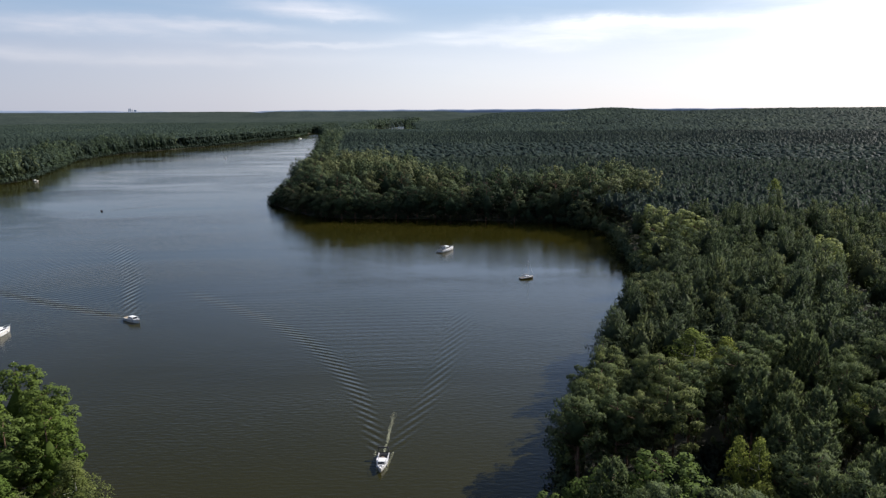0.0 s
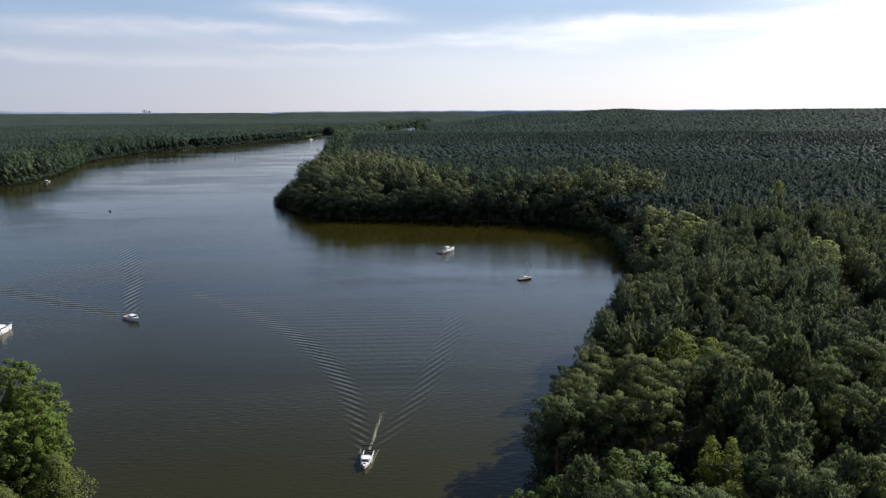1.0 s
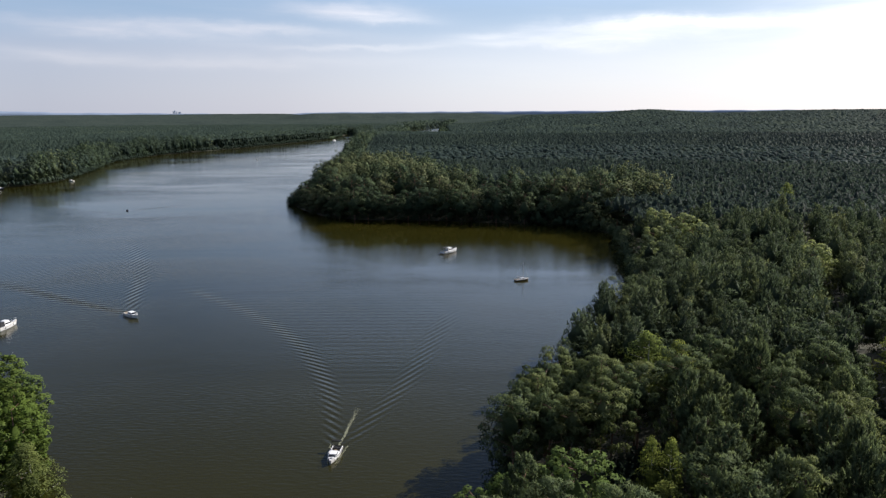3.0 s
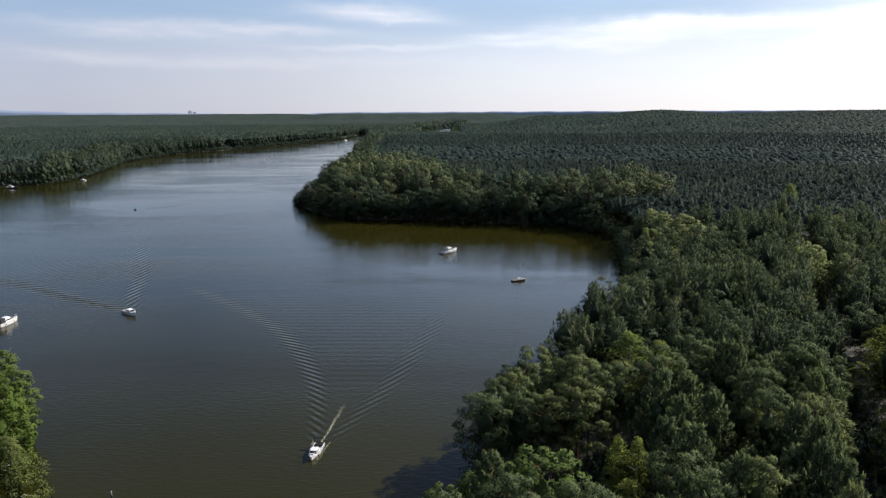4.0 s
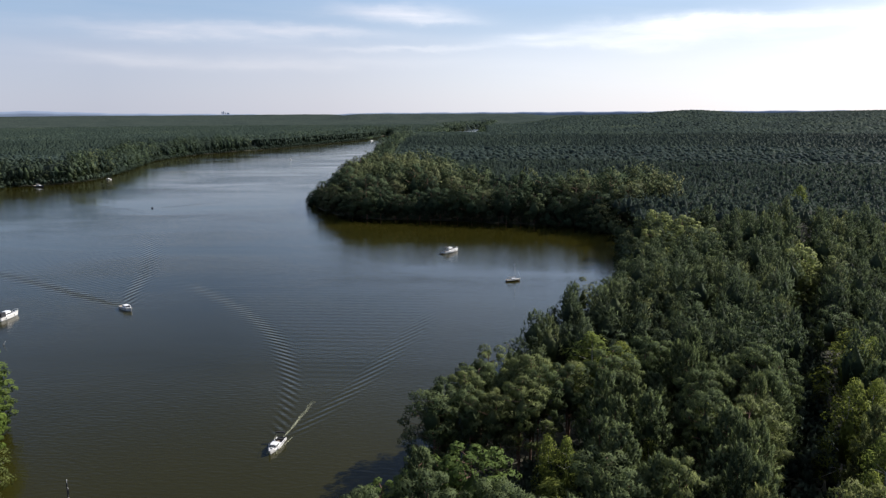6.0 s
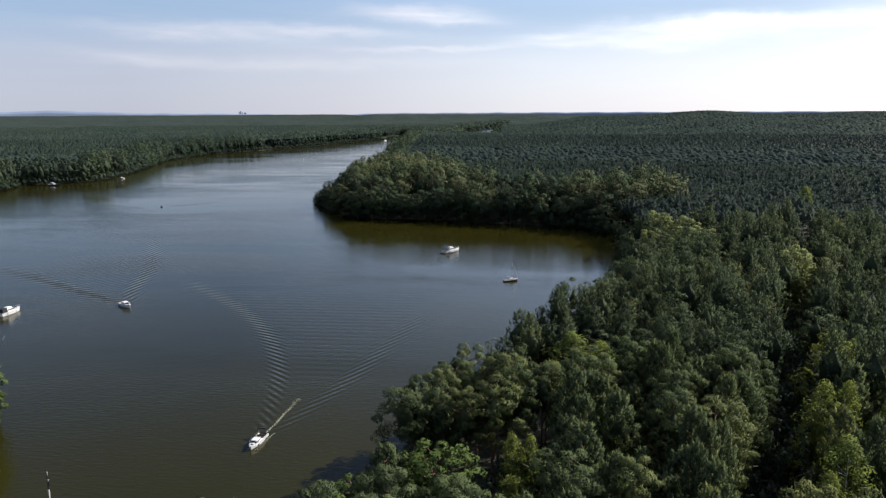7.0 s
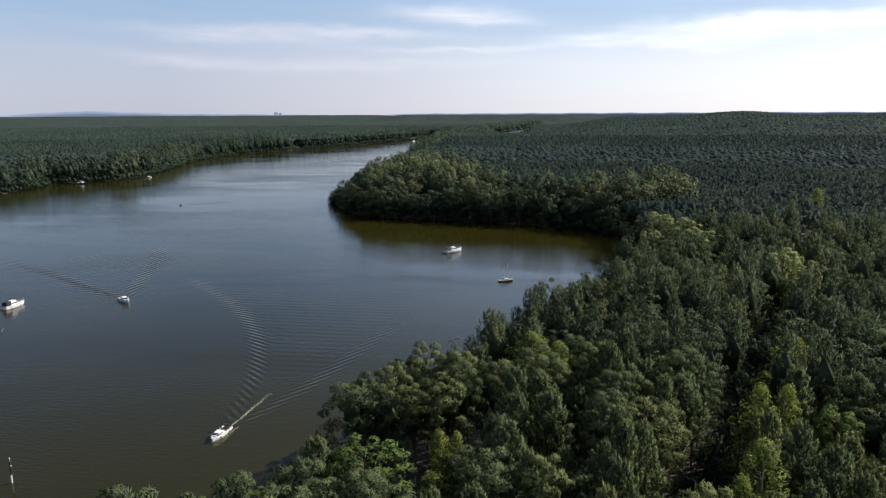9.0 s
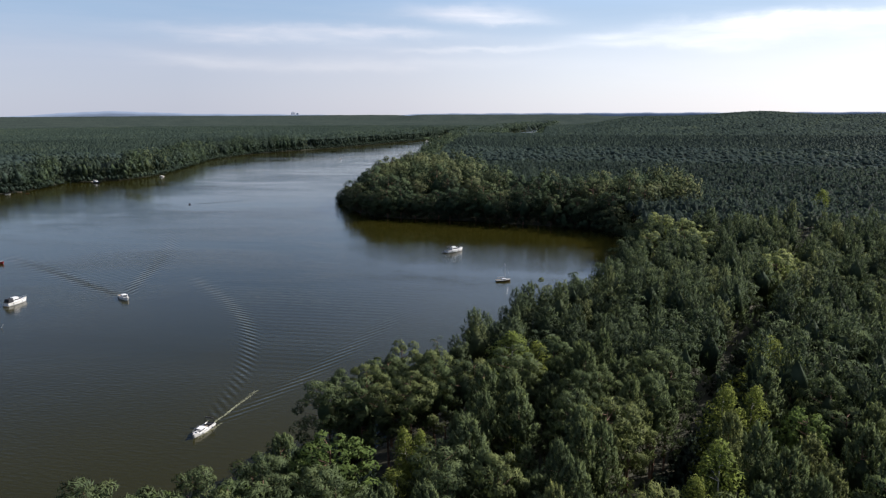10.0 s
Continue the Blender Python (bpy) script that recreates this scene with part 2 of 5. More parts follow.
def water_material():
    """Lake water: olive body, sky on the surface, wind ripples, and the waves that boats trail."""
    m, t, b = material("lake_water")
    geo = t.nodes.new("ShaderNodeNewGeometry")
    body = node(t, "ShaderNodeTexNoise", Scale=0.012, Detail=3.0)
    link(t, geo.outputs["Position"], body.inputs["Vector"])
    link(t, ramp(t, body.outputs["Fac"], [(0.35, (0.0190, 0.0180, 0.0030)), (0.65, (0.0245, 0.0222, 0.0036))]), b.inputs["Base Color"])
    b.inputs["IOR"].default_value = 1.33
    # calm and ruffled patches
    sep = t.nodes.new("ShaderNodeSeparateXYZ")
    link(t, geo.outputs["Position"], sep.inputs[0])
    com = t.nodes.new("ShaderNodeCombineXYZ")
    link(t, maths(t, "MULTIPLY", sep.outputs[0], 0.006), com.inputs[0])
    link(t, maths(t, "MULTIPLY", sep.outputs[1], 0.014), com.inputs[1])
    wind = node(t, "ShaderNodeTexNoise", Scale=1.0, Detail=4.0, Roughness=0.6, Distortion=0.6)
    link(t, com.outputs[0], wind.inputs["Vector"])
    ruffle = ramp(t, wind.outputs["Fac"], [(0.36, (0.08, 0.08, 0.08)), (0.64, (1.25, 1.25, 1.25))])
    # the bay lies sheltered, the open lake is roughened by the breeze
    away = t.nodes.new("ShaderNodeVectorMath")
    away.operation = "DISTANCE"
    link(t, geo.outputs["Position"], away.inputs[0])
    away.inputs[1].default_value = (25, 400, 0)
    breeze = ramp(t, maths(t, "MULTIPLY", away.outputs["Value"], 0.001), [(0.08, (0.09, 0.09, 0.09)), (0.17, (0.14, 0.14, 0.14))])
    link(t, maths(t, "MULTIPLY", breeze, maths(t, "ADD", maths(t, "MULTIPLY", ruffle, 0.45), 0.55)), b.inputs["Roughness"])
    com = t.nodes.new("ShaderNodeCombineXYZ")
    link(t, maths(t, "MULTIPLY", sep.outputs[0], 0.42), com.inputs[0])
    link(t, maths(t, "MULTIPLY", sep.outputs[1], 1.3), com.inputs[1])
    rip = node(t, "ShaderNodeTexNoise", Scale=1.0, Detail=3.0, Roughness=0.5)
    link(t, com.outputs[0], rip.inputs["Vector"])
    total = maths(t, "MULTIPLY", maths(t, "MULTIPLY", rip.outputs["Fac"], ruffle), 0.08)
    for name in WAKES:
        at = node(t, "ShaderNodeAttribute", attribute_name=name)
        s = t.nodes.new("ShaderNodeSeparateXYZ")
        link(t, at.outputs["Vector"], s.inputs[0])
        total = maths(t, "ADD", total, maths(t, "MULTIPLY", maths(t, "SINE", s.outputs[1]), s.outputs[0]))
    bump = node(t, "ShaderNodeBump", Strength=1.0, Distance=1.0)
    link(t, total, bump.inputs["Height"])
    link(t, bump.outputs[0], b.inputs["Normal"])
    return m


m_water = water_material()
m_white = plain("white_gelcoat", (0.80, 0.80, 0.78), 0.25, wear=0.05)
m_cream = plain("cream_deck", (0.62, 0.60, 0.54), 0.5)
m_dark = plain("black_canvas", (0.018, 0.019, 0.022), 0.85)
m_navy = plain("navy_paint", (0.02, 0.03, 0.07), 0.3)
m_red = plain("red_paint", (0.30, 0.03, 0.025), 0.4)
m_wood = plain("varnished_wood", (0.20, 0.095, 0.04), 0.45)
m_mahogany = plain("dark_mahogany", (0.065, 0.028, 0.017), 0.35)
m_teak = plain("weathered_planks", (0.24, 0.19, 0.14), 0.8)
m_glass = plain("tinted_glass", (0.012, 0.016, 0.020), 0.05)
m_steel = plain("steel_tube", (0.60, 0.60, 0.60), 0.3, 1.0)
m_rubber = plain("grey_rubber", (0.16, 0.16, 0.17), 0.7)
m_seat = plain("beige_vinyl", (0.50, 0.44, 0.35), 0.6)
# haze put into the far towers' colour, paler and bluer than concrete
m_haze = plain("hazed_concrete", (0.72, 0.76, 0.83), 0.9)
m_grip = plain("dark_upholstery", (0.035, 0.036, 0.04), 0.7)
m_foam = plain("water_foam", (0.27, 0.28, 0.18), 0.8, wear=0.25, scale=1.5)
m_reed = leaf_material("reed_blades", [(0.13, 0.16, 0.05), (0.17, 0.17, 0.06)], True)


# ---- plan of the lake ----
RIGHT_SHORE = [(-60, -200), (-45, -60), (-30, 0), (-14, 40), (-1, 66), (11, 80), (20, 92), (24, 106), (28, 120), (32, 134), (39, 150),
               (46, 168), (54, 190), (64, 212), (74, 236), (84, 264), (90, 300), (95, 340), (97, 365), (94, 388), (82, 408)]
BAY = [(62, 417), (36, 422), (8, 427), (-25, 433), (-57, 434), (-80, 448), (-98, 470), (-112, 495), (-120, 522), (-121, 560), (-133, 700),
       (-148, 880), (-170, 1043), (-188, 1203), (-254, 1600), (-282, 1740), (-312, 1960)]
LEFT_SHORE = [(-338, 1960), (-328, 1680), (-366, 1500), (-413, 1300), (-450, 1190), (-480, 1110), (-486, 1031), (-477, 930), (-432, 804),
              (-408, 722), (-398, 674), (-404, 640), (-440, 604), (-428, 560), (-424, 531), (-428, 490), (-440, 430), (-500, 330),
              (-420, 250), (-260, 205), (-150, 172), (-96, 146), (-76, 126), (-60, 108), (-49, 92), (-70, 40), (-110, -20), (-150, -200)]
LAKE = np.array(RIGHT_SHORE + BAY + LEFT_SHORE, float)
POOL = np.array([(-150, 1560), (-196, 2310), (-180, 2410), (-122, 2860), (-106, 2830), (-96, 2300), (-60, 1560)], float)


def polygon_distance(p, poly):
    """Distance to the outline, negative inside."""
    best = np.full(len(p), 1e12)
    inside = np.zeros(len(p), bool)
    for a, b in zip(poly, np.roll(poly, -1, 0)):
        d = b - a
        u = np.clip(((p - a) @ d) / (d @ d), 0, 1)
        q = p - a - u[:, None] * d
        best = np.minimum(best, (q * q).sum(1))
        cross = (a[1] > p[:, 1]) != (b[1] > p[:, 1])
        if a[1] != b[1]:
            inside ^= cross & (p[:, 0] < d[0] * (p[:, 1] - a[1]) / d[1] + a[0])
    best = np.sqrt(best)
    return np.where(inside, -best, best)


def water_distance(p):
    return np.minimum(polygon_distance(p, LAKE), polygon_distance(p, POOL))


def step(v, lo, hi):
    u = np.clip((v - lo) / (hi - lo), 0, 1)
    return u * u * (3 - 2 * u)


def ground_height(p, d):
    x, y = p[:, 0], p[:, 1]
    r, az = np.hypot(x, y), np.degrees(np.arctan2(x, y))
    z = np.where(d > 0, np.minimum(-0.28 + 0.11 * d, 4.5 + 0.004 * d), np.maximum(0.35 * d, -3))
    land = step(d, 0, 60)
    right = 26 * step(r, 1250, 2000) * step(az, 0, 6)
    right += 12 * np.exp(-((az - 13.9) / 3.2) ** 2) * step(r, 1400, 1950) + 7 * step(az, 17, 26) * step(r, 1500, 2100)
    right *= 1 - step(r, 2200, 2900)
    middle = 23 * step(r, 2800, 3200) * step(az, -15.5, -12.5) * (1 - step(az, 0, 6)) * (1 - step(r, 3500, 4300))
    left = 13 * step(r, 2200, 4800) * (1 - step(az, -15.5, -12.5))
    wave = 1.5 * np.sin(x * 0.004 + 1.0) * np.sin(y * 0.0031) * step(r, 500, 1500)
    return z + land * (right + middle + left + wave)


def mesh_from(name, verts, faces, mat, attributes=(), smooth=False):
    """A mesh from arrays: faces all of one size."""
    me = bpy.data.meshes.new(name)
    faces = np.asarray(faces, np.int32)
    me.vertices.add(len(verts))
    me.vertices.foreach_set("co", np.asarray(verts, np.float32).ravel())
    me.loops.add(faces.size)
    me.loops.foreach_set("vertex_index", faces.ravel())
    me.polygons.add(len(faces))
    me.polygons.foreach_set("loop_start", np.arange(0, faces.size, faces.shape[1], dtype=np.int32))
    me.polygons.foreach_set("use_smooth", np.full(len(faces), smooth))
    for key, values in attributes:
        values = np.asarray(values, np.float32)
        at = me.attributes.new(key, "FLOAT_VECTOR" if values.ndim == 2 else "FLOAT", "POINT")
        at.data.foreach_set("vector" if values.ndim == 2 else "value", values.ravel())
    me.update(calc_edges=True)
    me.materials.append(mat)
    return me


def grid_faces(rows, cols, closed=False):
    i, j = np.meshgrid(np.arange(rows - 1), np.arange(cols if closed else cols - 1), indexing="ij")
    k = (j + 1) % cols
    return np.stack([i * cols + j, (i + 1) * cols + j, (i + 1) * cols + k, i * cols + k], -1).reshape(-1, 4)


def build_ground():
    az = np.radians(np.concatenate([np.arange(-56, 44, 0.5), np.arange(44, 304, 4.0)]))
    rad = np.concatenate([[0.01, 6], 20 * 1.026 ** np.arange(0, 215)])
    rr, aa = np.meshgrid(rad, az, indexing="ij")
    p = np.stack([rr * np.sin(aa), rr * np.cos(aa)], -1).reshape(-1, 2)
    z = ground_height(p, water_distance(p))
    me = mesh_from("ground", np.column_stack([p, z]), grid_faces(len(rad), len(az), True)[:, ::-1], m_ground, smooth=True)
    tagged(new("ground", me), "dark needle-strewn forest floor sloping to the lake", "ground", kind="structure")


build_ground()


# ---- water ----
def polyline(p, line):
    """Signed distance to a line (positive to its right), and the way along it."""
    line = np.asarray(line, float)
    best, side, along, s0 = np.full(len(p), 1e9), np.zeros(len(p)), np.zeros(len(p)), 0.0
    for a, b in zip(line[:-1], line[1:]):
        d = b - a
        n = np.hypot(*d)
        u = np.clip(((p - a) @ d) / n ** 2, 0, 1)
        q = p - a - u[:, None] * d
        dist = np.hypot(q[:, 0], q[:, 1])
        near = dist < best
        best = np.where(near, dist, best)
        side = np.where(near, np.sign(q[:, 0] * d[1] - q[:, 1] * d[0]), side)
        along = np.where(near, s0 + u * n, along)
        s0 += n
    return best * side, along, s0


def curve_through(points, n=60):
    """A smooth line through a few points."""
    pts = [Vector((*q, 0)) for q in points]
    pts = [2 * pts[0] - pts[1]] + pts + [2 * pts[-1] - pts[-2]]
    out = []
    for i in range(1, len(pts) - 2):
        a, b, c, d = pts[i - 1:i + 3]
        for k in range(n // (len(points) - 1)):
            u = k / (n // (len(points) - 1))
            v = 0.5 * (2 * b + (c - a) * u + (2 * a - 5 * b + 4 * c - d) * u * u + (3 * b - a - 3 * c + d) * u ** 3)
            out.append((v.x, v.y))
    return out + [tuple(points[-1])]


def wake_arm(p, points, height, wide, length, slant):
    side, along, total = polyline(p, curve_through(points))
    w = wide[0] + (wide[1] - wide[0]) * along / total
    amp = height * np.exp(-(side / w) ** 2) * step(along, 0, 6) * (1 - 0.6 * step(along, total * 0.15, total * 0.9)) * (along < total - 0.01)
    amp *= 1 - step(along, total * 0.85, total)
    return np.column_stack([amp, 2 * math.pi * (side + slant * along) / length, np.zeros(len(p))])


def wake_between(p, port, starboard, height, length, heading):
    """Waves that lie across the track between the two arms."""
    a, _, _ = polyline(p, curve_through(port))
    b, _, _ = polyline(p, curve_through(starboard))
    inside = step(a, 0, 6) * step(-b, 0, 6)
    start = np.array(port[0])
    u = np.array(heading) / np.hypot(*heading)
    back = -((p - start) @ u)
    amp = height * inside * step(back, 8, 40) * (1 - step(back, 90, 170))
    return np.column_stack([amp, 2 * math.pi * back / length, np.zeros(len(p))])


A_PORT = [(-8.6, 129), (-12, 146), (-18, 166), (-31, 193), (-51, 220), (-73, 242), (-102, 268)]
A_STAR = [(-6, 129), (-2, 144), (2.5, 162), (6, 184), (10, 210), (13, 235)]
B_PORT = [(-99, 225), (-112, 231), (-134, 243), (-157, 256), (-184, 270), (-215, 286)]
B_STAR = [(-98, 226), (-107, 242), (-124, 284), (-150, 334), (-176, 378)]


def build_water():
    xs = np.concatenate([-np.geomspace(4950, 231, 24), np.arange(-230, 60, 1.9), np.geomspace(61, 4950, 24)])
    ys = np.concatenate([-np.geomspace(4950, 60, 20), np.linspace(-50, 84, 14), np.arange(86, 400, 1.8), np.arange(400, 545, 2.4), np.geomspace(550, 4950, 36)])
    xx, yy = np.meshgrid(xs, ys, indexing="ij")
    p = np.stack([xx, yy], -1).reshape(-1, 2)
    waves = [wake_arm(p, A_PORT, 0.060, (1.1, 4.6), 2.5, 0.7), wake_arm(p, A_STAR, 0.042, (1.3, 4.2), 2.1, -0.35),
             wake_between(p, A_PORT, A_STAR, 0.007, 3.6, (0.05, -1)), wake_arm(p, B_PORT, 0.075, (2.0, 5.5), 2.5, 0.35),
             wake_arm(p, B_STAR, 0.060, (2.2, 6.5), 3.0, -0.5), wake_between(p, B_PORT, B_STAR, 0.010, 3.0, (22, -16)),
             wake_arm(p, [(2, 330), (-5, 318), (-9, 300), (-12, 280)], 0.02, (3, 7), 2.8, -0.4),
             wake_arm(p, [(-225, 478), (-214, 487), (-196, 505), (-172, 530)], 0.045, (2.5, 7), 3.6, 0.5)]
    me = mesh_from("water", np.column_stack([p, np.zeros(len(p))]), grid_faces(len(xs), len(ys)), m_water, list(zip(WAKES, waves)), smooth=True)
    me.flip_normals() if me.polygons[0].normal.z < 0 else None
    tagged(new("water", me), "calm olive-brown lake water reflecting pale sky, crossed by boat wakes", "lake", kind="structure")


build_water()


# ---- trees ----
def unit(v):
    return v / (np.linalg.norm(v, axis=-1, keepdims=True) + 1e-9)


def leaves_on(rng, centres, sizes, n, leaf, axis_up, droop=0.0, loose=0.55, slim=0.75, lean=None, stretch=0.0):
    """n pointed sprays that lie like shingles on each clump; three corners each. lean: the way each clump points."""
    m = len(centres)
    d = rng.normal(size=(m, n, 3))
    d[..., 2] = d[..., 2] * 0.9 + 0.3
    d = unit(d)
    pos = centres[:, None] + d * sizes[:, None] * rng.uniform(0.72, 1.06, (m, n, 1))
    face = unit(d + rng.normal(size=(m, n, 3)) * loose)
    ax = rng.normal(size=(m, n, 3)) * 0.7 + unit(centres * (1, 1, 0))[:, None] * 0.4
    if lean is not None:
        u = rng.uniform(-0.6, 1.0, (m, n, 1))
        pos = centres[:, None] + d * sizes[:, None] * (1.0 - 0.62 * np.clip(u, 0, 1)) + lean[:, None] * sizes[:, None] * u * stretch
        ax = ax * 0.6 + lean[:, None] * 1.1
    ax[..., 2] += axis_up - droop
    ax = unit(ax - face * (ax * face).sum(-1, keepdims=True))
    side = np.cross(ax, face)
    l = leaf * rng.uniform(0.7, 1.4, (m, n, 1))
    w = l * slim * rng.uniform(0.8, 1.2, (m, n, 1))
    tri = np.stack([pos - side * w * 0.5 - ax * l * 0.35, pos + side * w * 0.5 - ax * l * 0.35, pos + ax * l * 0.75], 2)
    bulge = unit(d * 0.9 + face * 0.35)
    # paler towards shoot tips, or on the upper, lit side of a clump
    growth_shade = np.clip(u[..., 0] if lean is not None else 0.28 + 0.38 * d[..., 2], 0, 1) * np.ones((m, n))
    return tri.reshape(-1, 3), np.repeat(bulge.reshape(-1, 3), 3, 0), np.repeat(growth_shade.ravel(), 3)


def core(rng, centre, size, ring=5, tiers=((-0.85, 0.6), (0.1, 0.9)), rough=0.12):
    """A rounded inner body of a crown, so that no light falls through."""
    ang = np.arange(ring) / ring * 2 * math.pi
    pts = [np.column_stack([np.cos(ang + k * 0.5) * r, np.sin(ang + k * 0.5) * r, np.full(ring, z)]) * rng.uniform(1 - rough, 1 + rough, (ring, 1)) for k, (z, r) in enumerate(tiers)]
    top, tri = np.array([0, 0, 0.95]), []
    for a, b in zip(pts[:-1], pts[1:]):
        for i in range(ring):
            j = (i + 1) % ring
            tri += [a[i], a[j], b[i], a[j], b[j], b[i]]
    for i in range(ring):
        tri += [pts[-1][i], pts[-1][(i + 1) % ring], top]
    return np.array(tri) * size + centre


def crown(seed, kind, height, radius, clumps, per, leaf, low):
    """The corners of a crown's triangles, three by three, about the foot of the trunk."""
    rng = np.random.default_rng(seed)
    u = (np.arange(clumps) + 0.5) / clumps
    az = np.arange(clumps) * 2.4 + rng.uniform(0, 0.9, clumps)
    h = low + (1 - low) * u
    one, point, stretch = np.ones(clumps), None, 0.0
    if kind == "pine":        # a loose dome: bare below, flat plates of up-turned tufts
        v = (h - low) / (1 - low)
        prof = radius * np.sqrt(np.clip(1 - ((v - 0.30) / 0.74) ** 2, 0.02, 1))
        rad = prof * np.where(rng.random(clumps) < 0.7, rng.uniform(0.72, 1.08, clumps), rng.uniform(0.2, 0.6, clumps))
        size = np.column_stack([one, one, one * 0.62]) * (radius * rng.uniform(0.65, 1.3, (clumps, 1)) * 1.25 / clumps ** 0.42)
        zz = h * height - 0.15 * rad - 0.4 + rng.normal(size=clumps) * 0.35
        up, droop = 0.8, 0.0
    elif kind == "spire":     # a younger pine: shoots turned up all round a pointed crown
        v = u ** 0.85
        h = low + (1 - low) * v
        prof = radius * (1.05 - v) ** 0.62
        rad = prof * np.where(rng.random(clumps) < 0.62, rng.uniform(0.82, 1.08, clumps), rng.uniform(0.35, 0.8, clumps))
        size = np.column_stack([one, one, one * 1.05]) * (radius * rng.uniform(0.75, 1.25, (clumps, 1)) * 1.05 / clumps ** 0.42 * (1.12 - 0.45 * v[:, None]))
        zz = h * height - 0.12 * rad
        up, droop = 0.9, 0.0
        point = unit(np.column_stack([np.cos(az) * (0.75 - 0.5 * v), np.sin(az) * (0.75 - 0.5 * v), 0.85 + 0.4 * v]))
        stretch = 1.8
    elif kind == "birch":     # tall, airy, hanging twigs
        v = (h - low) / (1 - low)
        prof = radius * np.sin(np.clip(0.25 + 0.78 * v, 0, 1) * math.pi) ** 0.8 + 0.2
        rad = prof * rng.uniform(0.3, 1.0, clumps)
        size = np.column_stack([one * 0.85, one * 0.85, one * 1.1]) * (radius * rng.uniform(0.26, 0.42, (clumps, 1)))
        zz = h * height - 0.5
        up, droop = 0.0, 0.45
    else:                     # a broad-leaved crown of rounded billows, low to the ground
        v = (h - low) / (1 - low)
        prof = radius * np.sqrt(np.clip(1 - ((v - 0.42) / 0.66) ** 2, 0.03, 1))
        rad = prof * rng.uniform(0.62, 1.05, clumps)
        size = np.column_stack([one, one, one * 0.8]) * (radius * rng.uniform(0.7, 1.3, (clumps, 1)) * 1.3 / clumps ** 0.40)
        zz = h * height - 0.6
        up, droop = 0.25, 0.05
    lean = rng.normal(size=2) * 0.03
    c = np.column_stack([np.cos(az) * rad + lean[0] * zz, np.sin(az) * rad + lean[1] * zz, zz])
    mid = height * (low + 1) / 2
    heart = np.array([lean[0] * mid, lean[1] * mid, mid])
    full = np.array([radius, radius, height * (1 - low) * 0.5])
    if per < 20:
        up *= 0.3
    blunt = kind == "broad" or per < 15
    tri, bulge, growth_shade = leaves_on(rng, c, size, per, leaf, up, droop, 0.24 if kind == "broad" else 0.6, 0.75 if blunt else 0.36 if kind == "birch" else 0.25, point, stretch)
    bulge = unit(bulge + (2.0 if per < 15 else (2.0 if clumps < 30 else 1.2) if kind == "broad" else 1.3 if per < 20 or 25 < per < 33 else 0.8) * unit((tri - heart) / full))
    if clumps > 13:
        inner = core(rng, heart - (0, 0, full[2] * 0.15), full * ((0.60, 0.60, 0.72) if per < 20 else (0.48, 0.48, 0.66) if kind == "broad" else (0.38, 0.38, 0.56)))
    elif clumps > 5:
        inner = core(rng, heart - (0, 0, full[2] * 0.1), full * (0.55, 0.55, 0.62), rough=0.2) if kind == "broad" else core(rng, heart, full * (0.52, 0.52, 0.80), 5, ((-0.8, 0.95), (0.2, 0.8)), 0.25)
    else:
        inner = core(rng, heart, full * (0.85, 0.85, 0.85), 4, ((-0.4, 1.0), (0.55, 0.66)), 0.25)
    tri, bulge = np.concatenate([tri, inner]), np.concatenate([bulge, unit((inner - heart) / full)])
    # inside of dense crowns coloured darker, as shade
    growth_shade = np.concatenate([growth_shade, np.full(len(inner), 0.1 if clumps > 13 else 0.45)])
    if per < 15 and kind == "pine":     # a closed canopy takes the light from above
        bulge = unit(bulge + (0, 0, 2.0))
    return tri, bulge, growth_shade, c


def mound(seed, height, radius, deep):
    """A far treetop: a low uneven cap."""
    rng = np.random.default_rng(seed)
    heart, full = np.array([0, 0, height - deep]), np.array([radius, radius, deep])
    tri = core(rng, heart, full, 4, ((-0.9, 1.0),), 0.25)
    # low tone stands in for the shade within a crown
    return tri, unit(unit((tri - heart) / full) + (0, 0, 2.2)), np.full(len(tri), 0.12)


def limb(bm, a, b, ra, rb, sides=6):
    a, b = Vector(a), Vector(b)
    q = (b - a).to_track_quat("Z", "Y").to_matrix()
    rings = []
    for p, r in ((a, ra), (b, rb)):
        rings.append([bm.verts.new(p + q @ Vector((math.cos(k / sides * 2 * math.pi) * r, math.sin(k / sides * 2 * math.pi) * r, 0))) for k in range(sides)])
    for k in range(sides):
        bm.faces.new((rings[0][k], rings[0][(k + 1) % sides], rings[1][(k + 1) % sides], rings[1][k]))
    bm.faces.new(rings[1])


